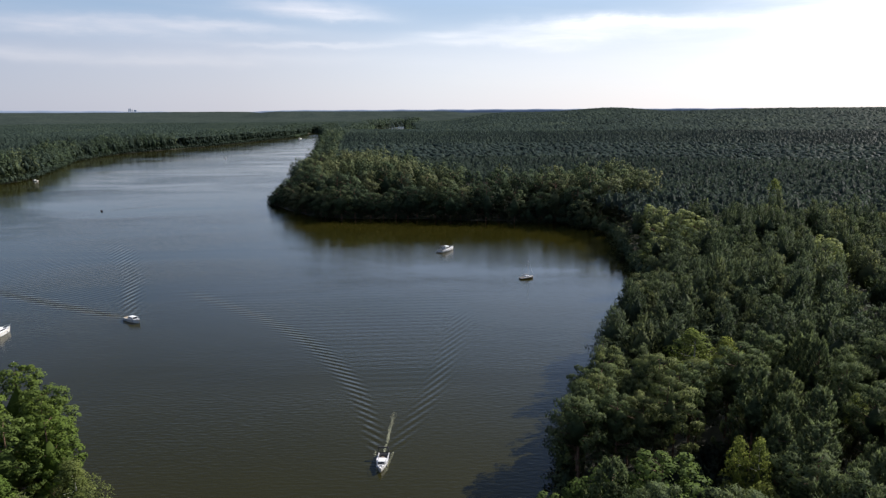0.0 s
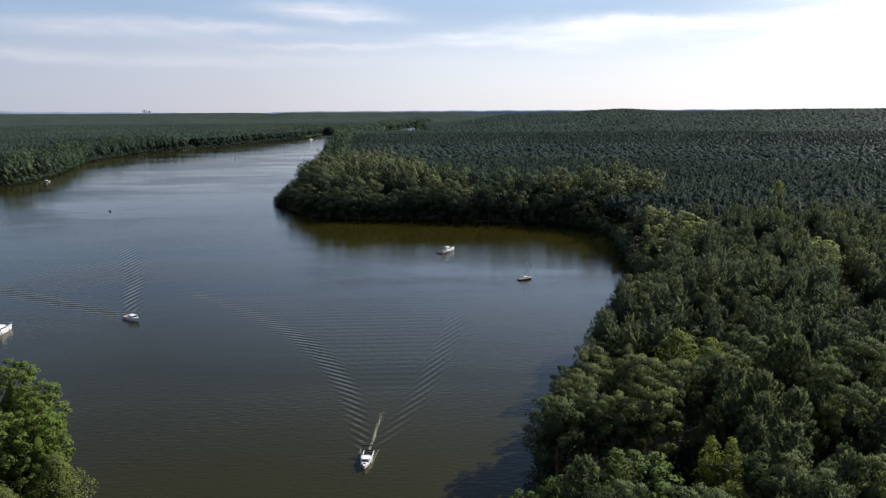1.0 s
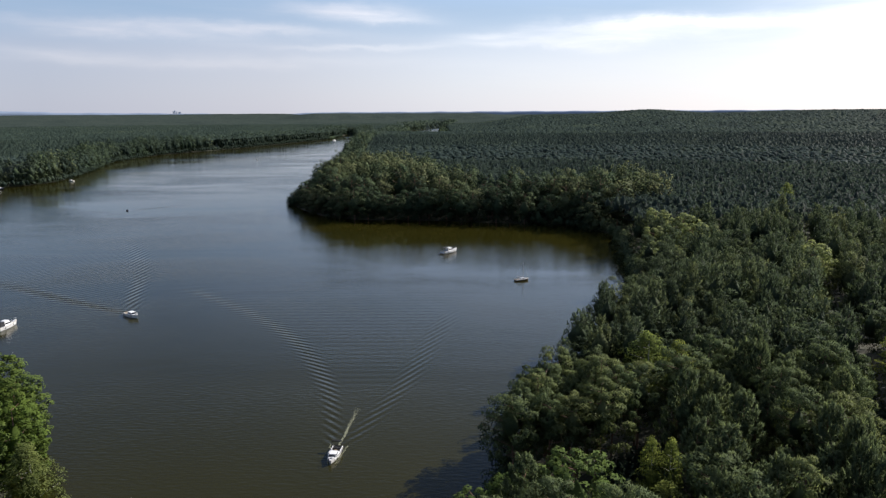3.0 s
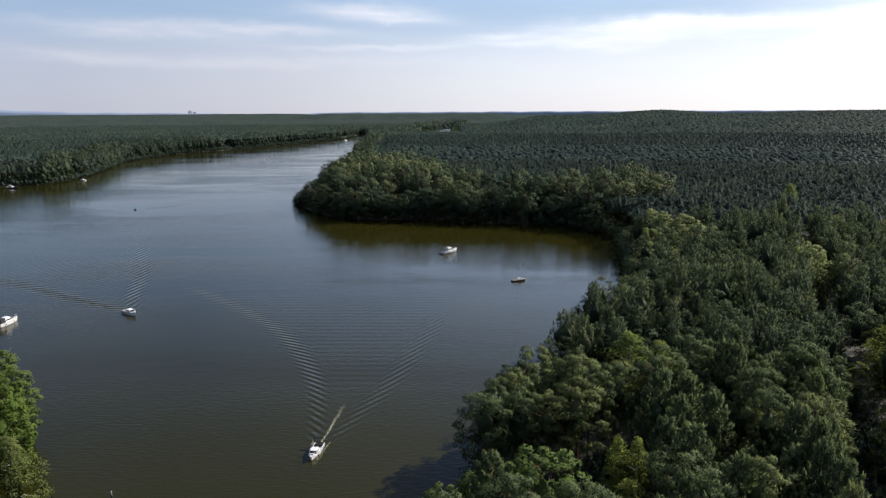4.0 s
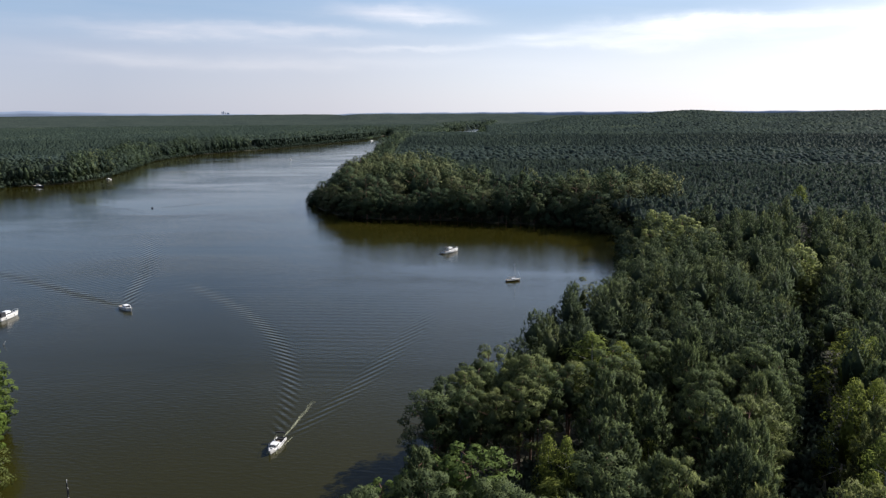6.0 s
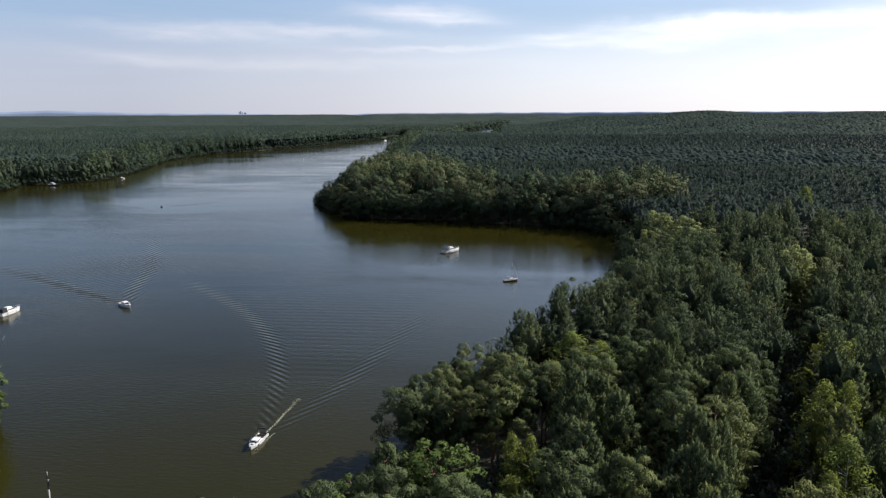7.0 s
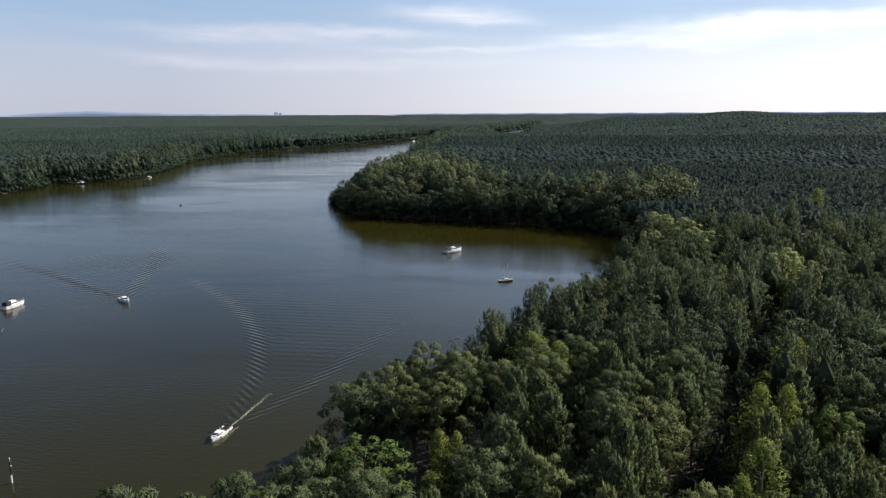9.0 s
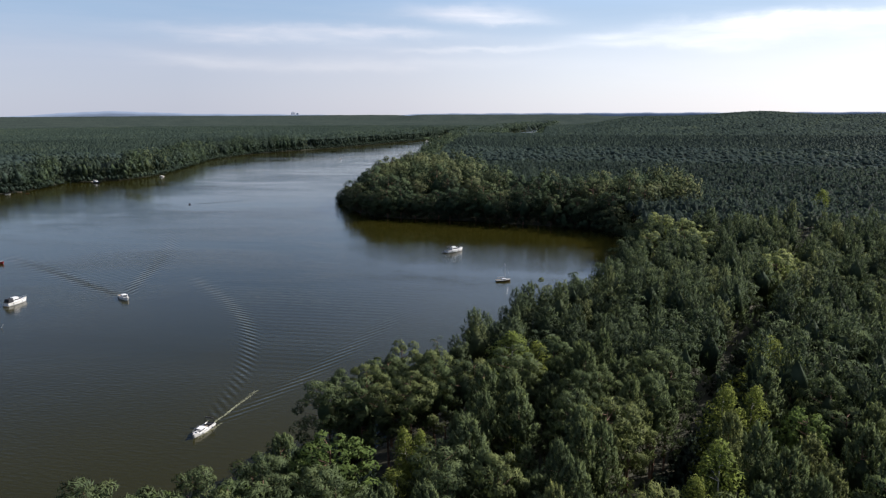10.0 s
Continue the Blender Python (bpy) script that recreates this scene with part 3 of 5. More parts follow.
def tree_prototype(name, seed, kind, height, radius, clumps, per, leaf, low, leaves, bark, trunk_radius=0.2):
    """Meshes of one tree: trunk with its limbs, and crown."""
    tri, bulge, growth_shade, c = crown(seed, kind, height, radius, clumps, per, leaf, low)
    crown_mesh = mesh_from(name + "_crown", tri, np.arange(len(tri)).reshape(-1, 3), leaves, [("bulge", bulge), ("growth_shade", growth_shade)])
    rng = np.random.default_rng(seed + 500)
    bm = bmesh.new()
    lean = c[:, :2].mean(0) * 0.5
    knots = [(0, 0, -0.6), (0.1, 0.05, height * 0.3), (lean[0] * 0.5, lean[1] * 0.5, height * 0.62), (lean[0], lean[1], height * 0.93)]
    radii = [trunk_radius * 1.25, trunk_radius, trunk_radius * 0.7, trunk_radius * 0.2]
    for i in range(3):
        limb(bm, knots[i], knots[i + 1], radii[i], radii[i + 1], 7)
    for k in rng.choice(len(c), min(14, len(c)), replace=False):
        z = max(height * 0.3, c[k, 2] - 0.4 * np.hypot(*c[k, :2]))
        u = z / height
        limb(bm, (lean[0] * u, lean[1] * u, z), c[k], trunk_radius * 0.35, trunk_radius * 0.1, 4)
    if kind == "pine":     # bare dead branches under the crown
        for k in range(6):
            z, g = height * rng.uniform(low - 0.18, low), rng.uniform(0, 6.28)
            limb(bm, (0, 0, z), (math.cos(g) * 1.7, math.sin(g) * 1.7, z + rng.uniform(-0.3, 0.5)), 0.05, 0.02, 4)
    trunk_mesh = bpy.data.meshes.new(name + "_trunk")
    bm.to_mesh(trunk_mesh)
    bm.free()
    trunk_mesh.materials.append(bark)
    return name, trunk_mesh, crown_mesh


def plant(proto, x, y, z, turn, scale, label, category, group=""):
    name, trunk_mesh, crown_mesh = proto
    ob = new(name)
    ob.matrix_world = pose(x, y, z, 0, 0, turn) @ Matrix.Diagonal((scale[0], scale[0], scale[1], 1))
    for key, me in (("trunk", trunk_mesh), ("crown", crown_mesh)):
        o = new(key, me)
        o.parent = ob
    return tagged(ob, label, category, group)


def spots(box, gap, seed, jitter=0.36):
    """Places of a wood: a jittered lattice."""
    rng = np.random.default_rng(seed)
    x0, y0, x1, y1 = box
    xx, yy = np.meshgrid(np.arange(x0, x1, gap), np.arange(y0, y1, gap * 0.87))
    xx[1::2] += gap / 2
    p = np.column_stack([xx.ravel(), yy.ravel()])
    return p + rng.uniform(-jitter, jitter, p.shape) * gap


def in_view(p, margin):
    """Land that the flight looks over, with some more at the sides."""
    x, y = p[:, 0], p[:, 1]
    right = np.maximum(4 + 0.64 * y, 76 + 0.38 * y) + margin
    left = np.minimum(-0.66 * y, 76 - 1.0 * y) - margin
    return (x < right) & (x > left) & (y > 40)


LANE = [(76, 66), (83, 86), (90, 106), (97, 121), (108, 153), (121, 188), (142, 245), (172, 330)]
CROSSING = [(124, 190), (150, 194), (185, 202)]
# dark hollows among the shore trees, with half their width
HOLLOWS = (([(45, 107), (52, 114), (60, 121)], 3.6), ([(29, 101), (38, 102), (46, 101), (53, 103)], 4.6), ([(31, 85), (38, 84)], 3.0))
SPECIAL = []     # trees with a look of their own: x, y, proto, top, width, label, category

pines = [tree_prototype("pine_tree", 11 + i, "pine", 20, 4.5, 38, 110, 0.58, 0.46, m_pine, m_bark) for i in range(5)]
spires = [tree_prototype("pine_tree", 31 + i, "spire", 20, 4.2, 120, 36, 0.60, 0.36, m_pine, m_bark, 0.17) for i in range(4)]
oaks = [tree_prototype("broadleaf_tree", 51 + i, "broad", 18, 4.8, 84, 66, 0.40, 0.14, m_oak, m_bark, 0.25) for i in range(3)]
birches = [tree_prototype("birch_tree", 61 + i, "birch", 19, 3.5, 56, 62, 0.42, 0.22, m_yellow, m_birch, 0.15) for i in range(3)]
silver = [tree_prototype("willow_tree", 71 + i, "broad", 17, 4.6, 50, 60, 0.55, 0.12, m_grey, m_bark, 0.25) for i in range(2)]
bays = [tree_prototype("shore_tree", 101 + i, "broad", 19, 6.2, 26, 88, 0.58, 0.04, m_broad, m_bark, 0.3) for i in range(5)]
fresh = [tree_prototype("alder_tree", 81 + i, "broad", 18, 4.4, 90, 66, 0.40, 0.08, m_fresh, m_bark, 0.22) for i in range(2)]
weeping = tree_prototype("birch_tree", 91, "birch", 17, 3.6, 96, 80, 0.36, 0.10, m_weep, m_birch, 0.16)
snag = tree_prototype("pine_tree", 95, "pine", 20, 1.9, 14, 40, 0.4, 0.55, m_pine, m_bark, 0.16)

for x, y, proto, top, wide, label in (
        (59, 141, birches[0], 19, 1.9, "yellow-green birch standing out from the dark pines"),
        (65, 138, birches[1], 18.5, 1.4, "yellow-green birch standing out from the dark pines"),
        (55, 134, birches[2], 15, 1.0, "slender yellow-green birch between dark pines"),
        (48, 93, birches[1], 19, 0.75, "narrow bright yellow birch among pines"),
        (50.5, 92, birches[2], 19, 0.7, "narrow bright yellow birch among pines"),
        (49, 85, birches[0], 16, 1.2, "rounded yellow-green birch at the wood's edge"),
        (110, 137, birches[0], 23.5, 1.7, "broad yellowing birch beside a dark gap in the wood"),
        (115, 139, birches[2], 21, 1.0, "slender yellowing birch beside a dark gap in the wood"),
        (96, 106, birches[1], 24.5, 1.15, "tall bright yellow-green birch among pines"),
        (101, 109, birches[0], 23.5, 1.0, "tall bright yellow-green birch among pines"),
        (92.5, 86, birches[1], 24, 1.2, "olive broadleaf tree with yellowing crown"),
        (89, 83, birches[2], 20.5, 1.0, "yellow-green birch at the foot of taller pines"),
        (105, 321, silver[0], 21, 1.69, "silvery green willow at the bay's edge"),
        (112, 288, silver[1], 20.5, 1.76, "silvery green willow at the bay's edge"),
        (100, 304, silver[1], 16, 1.35, "silvery green willow at the bay's edge"),
        (113, 306, silver[0], 21, 1.62, "silvery green willow at the bay's edge"),
        (97, 284, silver[0], 13, 1.08, "low grey-green willow over the water"),
        (92, 274, silver[1], 12, 1.08, "low grey-green willow over the water"),
        (99, 272, silver[0], 14, 1.28, "silvery green willow at the bay's edge"),
        (106, 281, silver[1], 17, 1.35, "silvery green willow at the bay's edge"),
        (113, 275, silver[0], 17, 1.35, "silvery green willow at the bay's edge"),
        (121, 289, silver[1], 19, 1.49, "silvery green willow at the bay's edge"),
        (131, 222, silver[1], 24, 1.35, "broad olive tree rising over the pines"),
        (136, 232, silver[0], 22.5, 1.1, "broad olive tree rising over the pines"),
        (188, 377, birches[0], 27, 1.6, "lone pale birch above the pine canopy"),
        (40.8, 148, snag, 15.6, 1.0, "slender sparse pine leaning over the water"),
        (36, 91, oaks[0], 19.5, 1.4, "large rounded oak with sunlit green crown on the shore"),
        (31, 96.5, oaks[1], 14, 0.9, "rounded broadleaf tree with green crown on the shore"),
        (24, 83, oaks[2], 14, 0.85, "rounded broadleaf tree on the shore"),
        (21, 97, oaks[0], 9.5, 0.95, "low broadleaf tree with boughs over the water"),
        (28.8, 121, silver[0], 14, 0.7, "small pale green tree over the water"),
        (15, 78, oaks[1], 14.5, 0.8, "rounded broadleaf tree with green crown on the shore"),
        (26.5, 98, oaks[2], 12, 0.8, "broadleaf tree with hanging boughs over the water"),
        (-64.5, 112, fresh[0], 17, 1.15, "sunlit fresh green alder on the near shore"),
        (-70, 121, fresh[1], 16, 0.95, "sunlit fresh green alder on the near shore"),
        (-72, 124, fresh[1], 17, 1.15, "sunlit fresh green alder on the near shore"),
        (-84, 136, fresh[0], 17, 1.2, "sunlit fresh green alder on the near shore"),
        (-69, 108, fresh[1], 18, 1.2, "sunlit fresh green alder on the near shore"),
        (-82, 120, fresh[0], 18, 1.2, "sunlit fresh green alder on the near shore"),
        (-53, 99, weeping, 17, 1.3, "weeping birch with pale bent trunk over the water"),
        (-56, 90, weeping, 16, 1.2, "weeping birch with pale bent trunk over the water"),
        (-66, 94, fresh[1], 17, 1.1, "sunlit fresh green alder on the near shore"),
        (-60, 76, fresh[0], 15, 1.1, "sunlit fresh green alder on the near shore")):
    SPECIAL.append((x, y, proto, top + (2.4 if x > 40 else 0.0), wide, label))


def woods():
    """The pines and shore trees: single trees near the flight, joined woods further off."""
    rng = np.random.default_rng(5)
    taken = np.array([(s[0], s[1], s[4] * 3.0 + 2.8) for s in SPECIAL])
    near = spots((-150, 50, 380, 700), 6.2, 3, 0.44)
    far = spots((-900, 330, 1050, 1330), 4.8, 4, 0.75)
    dn, df = water_distance(near), water_distance(far)
    rn, rf = np.hypot(near[:, 0] - 40, near[:, 1]), np.hypot(far[:, 0] - 40, far[:, 1])
    keep = (dn > np.where((near[:, 1] > 185) & (near[:, 1] < 300), 3.4, 0.9)) & in_view(near, 22) & (rn < 640) & (near[:, 0] > -140)
    keep &= ~((near[:, 0] < -30) & (near[:, 1] < 300))
    for x, y, w in taken:
        keep &= np.hypot(near[:, 0] - x, near[:, 1] - y) > w
    keep &= ~((near[:, 0] > 80) & (near[:, 0] < 118) & (near[:, 1] > 264) & (near[:, 1] < 303))
    for line, wide in HOLLOWS:
        hollow, _, _ = polyline(near, line)
        keep &= np.abs(hollow) > wide
    side, _, _ = polyline(near, LANE)
    cross, _, _ = polyline(near, CROSSING)
    keep &= (np.abs(side) > 4.2) & (np.abs(cross) > 4.0)
    near, dn, rn = near[keep], dn[keep], rn[keep]
    keep = (df > 1.0) & in_view(far, 30) & (rf < 1320) & ~((rf < 640) & (far[:, 0] > -140))
    far, df, rf = far[keep], df[keep], rf[keep]
    # single pines and shore trees
    single = np.argsort(rn)[:222]
    zn = ground_height(near, dn)
    for k in single:
        x, y = near[k]
        shore = dn[k] < 7
        if shore and (rng.random() < 0.12 or (y < 97 and x < 34)):
            proto, top, lab = oaks[rng.integers(3)], rng.uniform(10, 14), "rounded broadleaf tree leaning out over the lake shore"
        elif dn[k] < 24 and rng.random() < 0.85:
            proto, top, lab = pines[rng.integers(5)], rng.uniform(18, 21.5), "tall domed pine with bare reddish trunk near the shore"
        elif rng.random() < 0.3:
            proto, top, lab = pines[rng.integers(5)], rng.uniform(18, 22), "round-topped pine in the closed wood"
        else:
            proto, top, lab = spires[rng.integers(4)], rng.uniform(15.5, 22.5), "dense dark green pine in the closed wood"
            chance = rng.random()
            if chance > 0.965:
                proto, top, lab = birches[rng.integers(3)], rng.uniform(13, 19), "yellow-green birch between the pines"
            elif chance < 0.02:
                proto, lab = oaks[rng.integers(3)], "green broadleaf tree among the pines"
        s = top / proto_height(proto) * (0.86 if y > 150 and dn[k] < 13 else 1.0)
        w = rng.uniform(0.85, 1.2)
        plant(proto, x, y, zn[k], rng.uniform(0, 360), (w * (0.7 + 0.3 * s), s), lab, "tree", "trees of the near wood")
    for x, y, proto, top, wide, label in SPECIAL:
        p = np.array([[x, y]], float)
        z = float(ground_height(p, water_distance(p))[0])
        plant(proto, x, y, max(z, 0.2), rng.uniform(0, 360), (wide, (top - max(z, 0.2)) / proto_height(proto)), label, "tree")
    # joined woods: pieces of growing coarseness
    rest = np.setdiff1d(np.arange(len(near)), single)
    near, dn, rn, zn = near[rest], dn[rest], rn[rest], zn[rest]
    lobes = noise_at(near, 0.018)
    inland = 50 + 50 * (1 - step(near[:, 0], -20, 40))     # the point is leafy far inland
    leafy = ((dn < 10) & (near[:, 1] > 395)) | ((near[:, 1] > 395) & (near[:, 0] < 130) & (dn < inland + 45 * lobes))
    thin = rng.random(len(near)) < 0.56
    # broad trees round the bay and on its point, each with a shade of its own
    round_bay = (near[:, 1] > 395) & (near[:, 0] < 112) & (dn < 34) & (near[:, 1] < 640)
    stand = []
    for k in rng.permutation(np.flatnonzero(round_bay)):
        point = near[k, 0] < -104
        gap = 6.0 if point or dn[k] < 7 else rng.uniform(8.0, 12.0)
        if any(math.hypot(near[k, 0] - near[j, 0], near[k, 1] - near[j, 1]) < gap for j in stand):
            continue
        stand.append(k)
        top = float(np.clip(rng.normal(25.0, 3.2), 16, 31)) * min(1.0, max(0.5, (near[k, 0] + 135) / 50)) * (1.06 if near[k, 0] > 5 else 1.0) * (0.74 + 0.26 * float(step(dn[k], 4, 18)))
        w = rng.uniform(0.65, 0.9) if point else rng.uniform(1.1, 1.6)
        plant(bays[rng.integers(5)], near[k, 0], near[k, 1], zn[k], rng.uniform(0, 360), (w, top / 19), "broad leafy tree rising from the bay's wooded bank", "tree", "trees round the bay")
    leafy, thin = leafy & ~round_bay, thin & ~round_bay
    gone = round_bay
    edge = dn < 24
    # the closed canopy behind the bay
    middle = spots((-140, 300, 420, 660), 5.1, 17, 0.48)
    dm, rm = water_distance(middle), np.hypot(middle[:, 0] - 40, middle[:, 1])
    shoreward = (middle[:, 1] > 395) & (((middle[:, 0] < 112) & (dm < 34)) | ((middle[:, 0] < 130) & (dm < 50 + 50 * (1 - step(middle[:, 0], -20, 40)) + 45 * noise_at(middle, 0.018))))
    ok = in_view(middle, 22) & (rm >= 330) & (rm < 640) & (dm > 3.4) & ~shoreward & (np.hypot(middle[:, 0] - 188, middle[:, 1] - 377) > 6)
    middle, zm = middle[ok], ground_height(middle, dm)[ok]
    zf = ground_height(far, df)
    front, coin = df < 30, rng.random(len(far))
    dome = rng.random(len(near)) < 0.35
    # bushes that close the bank down to the water, and the wooded banks of the far channel
    bank = []
    for a, b in zip(LAKE, np.roll(LAKE, -1, 0)):
        n = max(1, int(np.hypot(*(b - a)) / 2.6))
        bank += [a + (b - a) * (i + rng.random()) / n for i in range(n)]
    bank = np.array(bank) + rng.normal(size=(len(bank), 2)) * 1.0
    db, rb = water_distance(bank), np.hypot(bank[:, 0] - 40, bank[:, 1])
    ok = (db > -0.8) & (db < 3) & in_view(bank, 20) & (rb < 1900) & ~((bank[:, 0] < -30) & (bank[:, 1] < 300)) 
    bank, rb, zb = bank[ok], rb[ok], np.maximum(ground_height(bank, db), 0.0)[ok]
    west = bank[:, 0] < -330
    horizon = spots((-2300, 900, 1600, 2350), 8.6, 15, 0.8)
    rh, dh = np.hypot(horizon[:, 0] - 40, horizon[:, 1]), water_distance(horizon)
    ok = in_view(horizon, 40) & (rh >= 1320) & (rh < 2330) & (dh > 6) & (polygon_distance(horizon, POOL) > 26)
    horizon, zh = horizon[ok], ground_height(horizon, dh)[ok]
    bend = spots((-560, 1250, -100, 2040), 7.0, 8)
    de = water_distance(bend)
    bend = bend[(de > 1) & (de < 45)]
    pool = spots((-260, 1520, 30, 3070), 8.0, 12)
    de = water_distance(pool)
    pool = pool[(de > 1) & (de < 48)]
    zp = ground_height(pool, water_distance(pool))
    ze = ground_height(bend, water_distance(bend))
    every = np.ones(len(bend), bool)
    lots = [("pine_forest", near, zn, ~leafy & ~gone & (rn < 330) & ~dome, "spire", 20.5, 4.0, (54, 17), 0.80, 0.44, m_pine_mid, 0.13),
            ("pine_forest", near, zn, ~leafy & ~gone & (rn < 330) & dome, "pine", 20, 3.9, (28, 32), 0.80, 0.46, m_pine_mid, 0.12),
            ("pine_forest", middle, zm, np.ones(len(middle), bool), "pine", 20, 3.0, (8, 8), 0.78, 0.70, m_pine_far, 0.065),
            ("shore_wood", near, zn, leafy & edge & thin, "broad", 25, 6.0, (46, 26), 0.72, 0.08, m_broad_s, 0.22),
            ("shore_wood", near, zn, leafy & ~edge & thin, "broad", 23, 6.0, (26, 20), 0.9, 0.25, m_broad_s, 0.16),
            ("shore_wood", far, zf, front & (coin < np.where(df < 6, 0.20, 0.12)), "broad", 22, 7.2, (18, 20), 0.95, 0.03, m_broad_s, 0.26),
            ("pine_forest", far, zf, front & (coin > np.where(df < 6, 0.50, 0.74)), "broad", 22, 4.8, (12, 14), 1.0, 0.2, m_pine_s, 0.15),
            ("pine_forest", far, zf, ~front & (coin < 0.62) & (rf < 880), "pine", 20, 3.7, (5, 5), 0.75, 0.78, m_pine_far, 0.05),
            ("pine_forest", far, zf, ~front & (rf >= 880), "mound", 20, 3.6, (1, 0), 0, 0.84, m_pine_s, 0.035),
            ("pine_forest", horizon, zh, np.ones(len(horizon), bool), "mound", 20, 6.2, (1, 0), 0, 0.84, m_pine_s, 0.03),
            ("pine_forest", bend, ze, every, "broad", 20, 4.4, (6, 5), 1.9, 0.15, m_pine_s, 0.15),
            ("pine_forest", pool, zp, pool[:, 1] < 2280, "broad", 13, 4.8, (5, 4), 1.8, 0.1, m_broad_s, 0.15),
            ("pine_forest", pool, zp, pool[:, 1] >= 2280, "broad", 20, 6.5, (6, 6), 2.6, 0.05, m_pine_s, 0.12),
            ("pine_forest", bank, zb, west, "broad", 7.5, 3.3, (6, 9), 0.8, 0.0, m_pine_s, 0.3),
            ("shore_wood", bank, zb, rb < 300, "broad", 5.0, 2.4, (14, 22), 0.42, 0.0, m_broad_s, 0.3),
            ("shore_wood", bank, zb, (bank[:, 0] > 55) & (bank[:, 1] > 270), "broad", 9.0, 3.8, (12, 16), 0.55, 0.0, m_broad_s, 0.3),
            ("shore_wood", bank, zb, (rb >= 300) & (rb < 560) & (bank[:, 0] < 70) & ~((bank[:, 1] > 395) & (bank[:, 0] > -112)), "broad", 6.0, 3.4, (9, 14), 0.7, 0.0, m_broad_s, 0.3),
            ("shore_wood", bank, zb, (rb >= 560) & (rb < 800) & ~west, "broad", 3.6, 2.8, (8, 10), 0.7, 0.0, m_broad_s, 0.3),
            ("shore_wood", bank, zb, (rb >= 800) & ~west, "broad", 5.5, 3.2, (5, 8), 0.9, 0.0, m_broad_s, 0.3)]
    # added saplings and scrub, dark where the lane and the hollows lie in shade
    scrub = spots((70, 70, 190, 350), 3.4, 16, 0.45)
    lane_side, _, _ = polyline(scrub, LANE)
    scrub = scrub[(np.abs(lane_side) < 4.2) & (water_distance(scrub) > 3)]
    brush = spots((26, 94, 64, 126), 3.2, 19, 0.45)
    inside = np.min([np.abs(polyline(brush, line)[0]) - wide for line, wide in HOLLOWS[:2]], axis=0) < -0.4
    scrub = np.concatenate([scrub, brush[inside & (water_distance(brush) > 3)]])
    zs = ground_height(scrub, water_distance(scrub))
    lots.append(("pine_forest", scrub, zs, np.ones(len(scrub), bool), "spire", 4.0, 2.0, (14, 9), 0.6, 0.05, m_pine_s, 0.25))
    # the wood goes on below the flight
    under = spots((-20, -60, 190, 62), 6.2, 14)
    du = water_distance(under)
    under, zu = under[(du > 2) & ~in_view(under, 22)], ground_height(under, du)[(du > 2) & ~in_view(under, 22)]
    lots.append(("pine_forest", under, zu, np.ones(len(under), bool), "pine", 20, 4.2, (14, 13), 1.15, 0.50, m_pine_mid, 0.12))
    for name, p, z, pick, kind, top, wide, (clumps, per), leaf, low, mat, vary in lots:
        forest(name, p[pick], z[pick], kind, top, wide, clumps, per, leaf, low, mat, vary, rng)


def proto_height(proto):
    return {"pine_tree": 20.0, "broadleaf_tree": 18.0, "birch_tree": 19.0, "willow_tree": 17.0, "alder_tree": 18.0, "shore_tree": 19.0}[proto[0]]


def noise_at(p, scale):
    return np.array([noise.noise(Vector((x * scale, y * scale, 0.3))) for x, y in p])


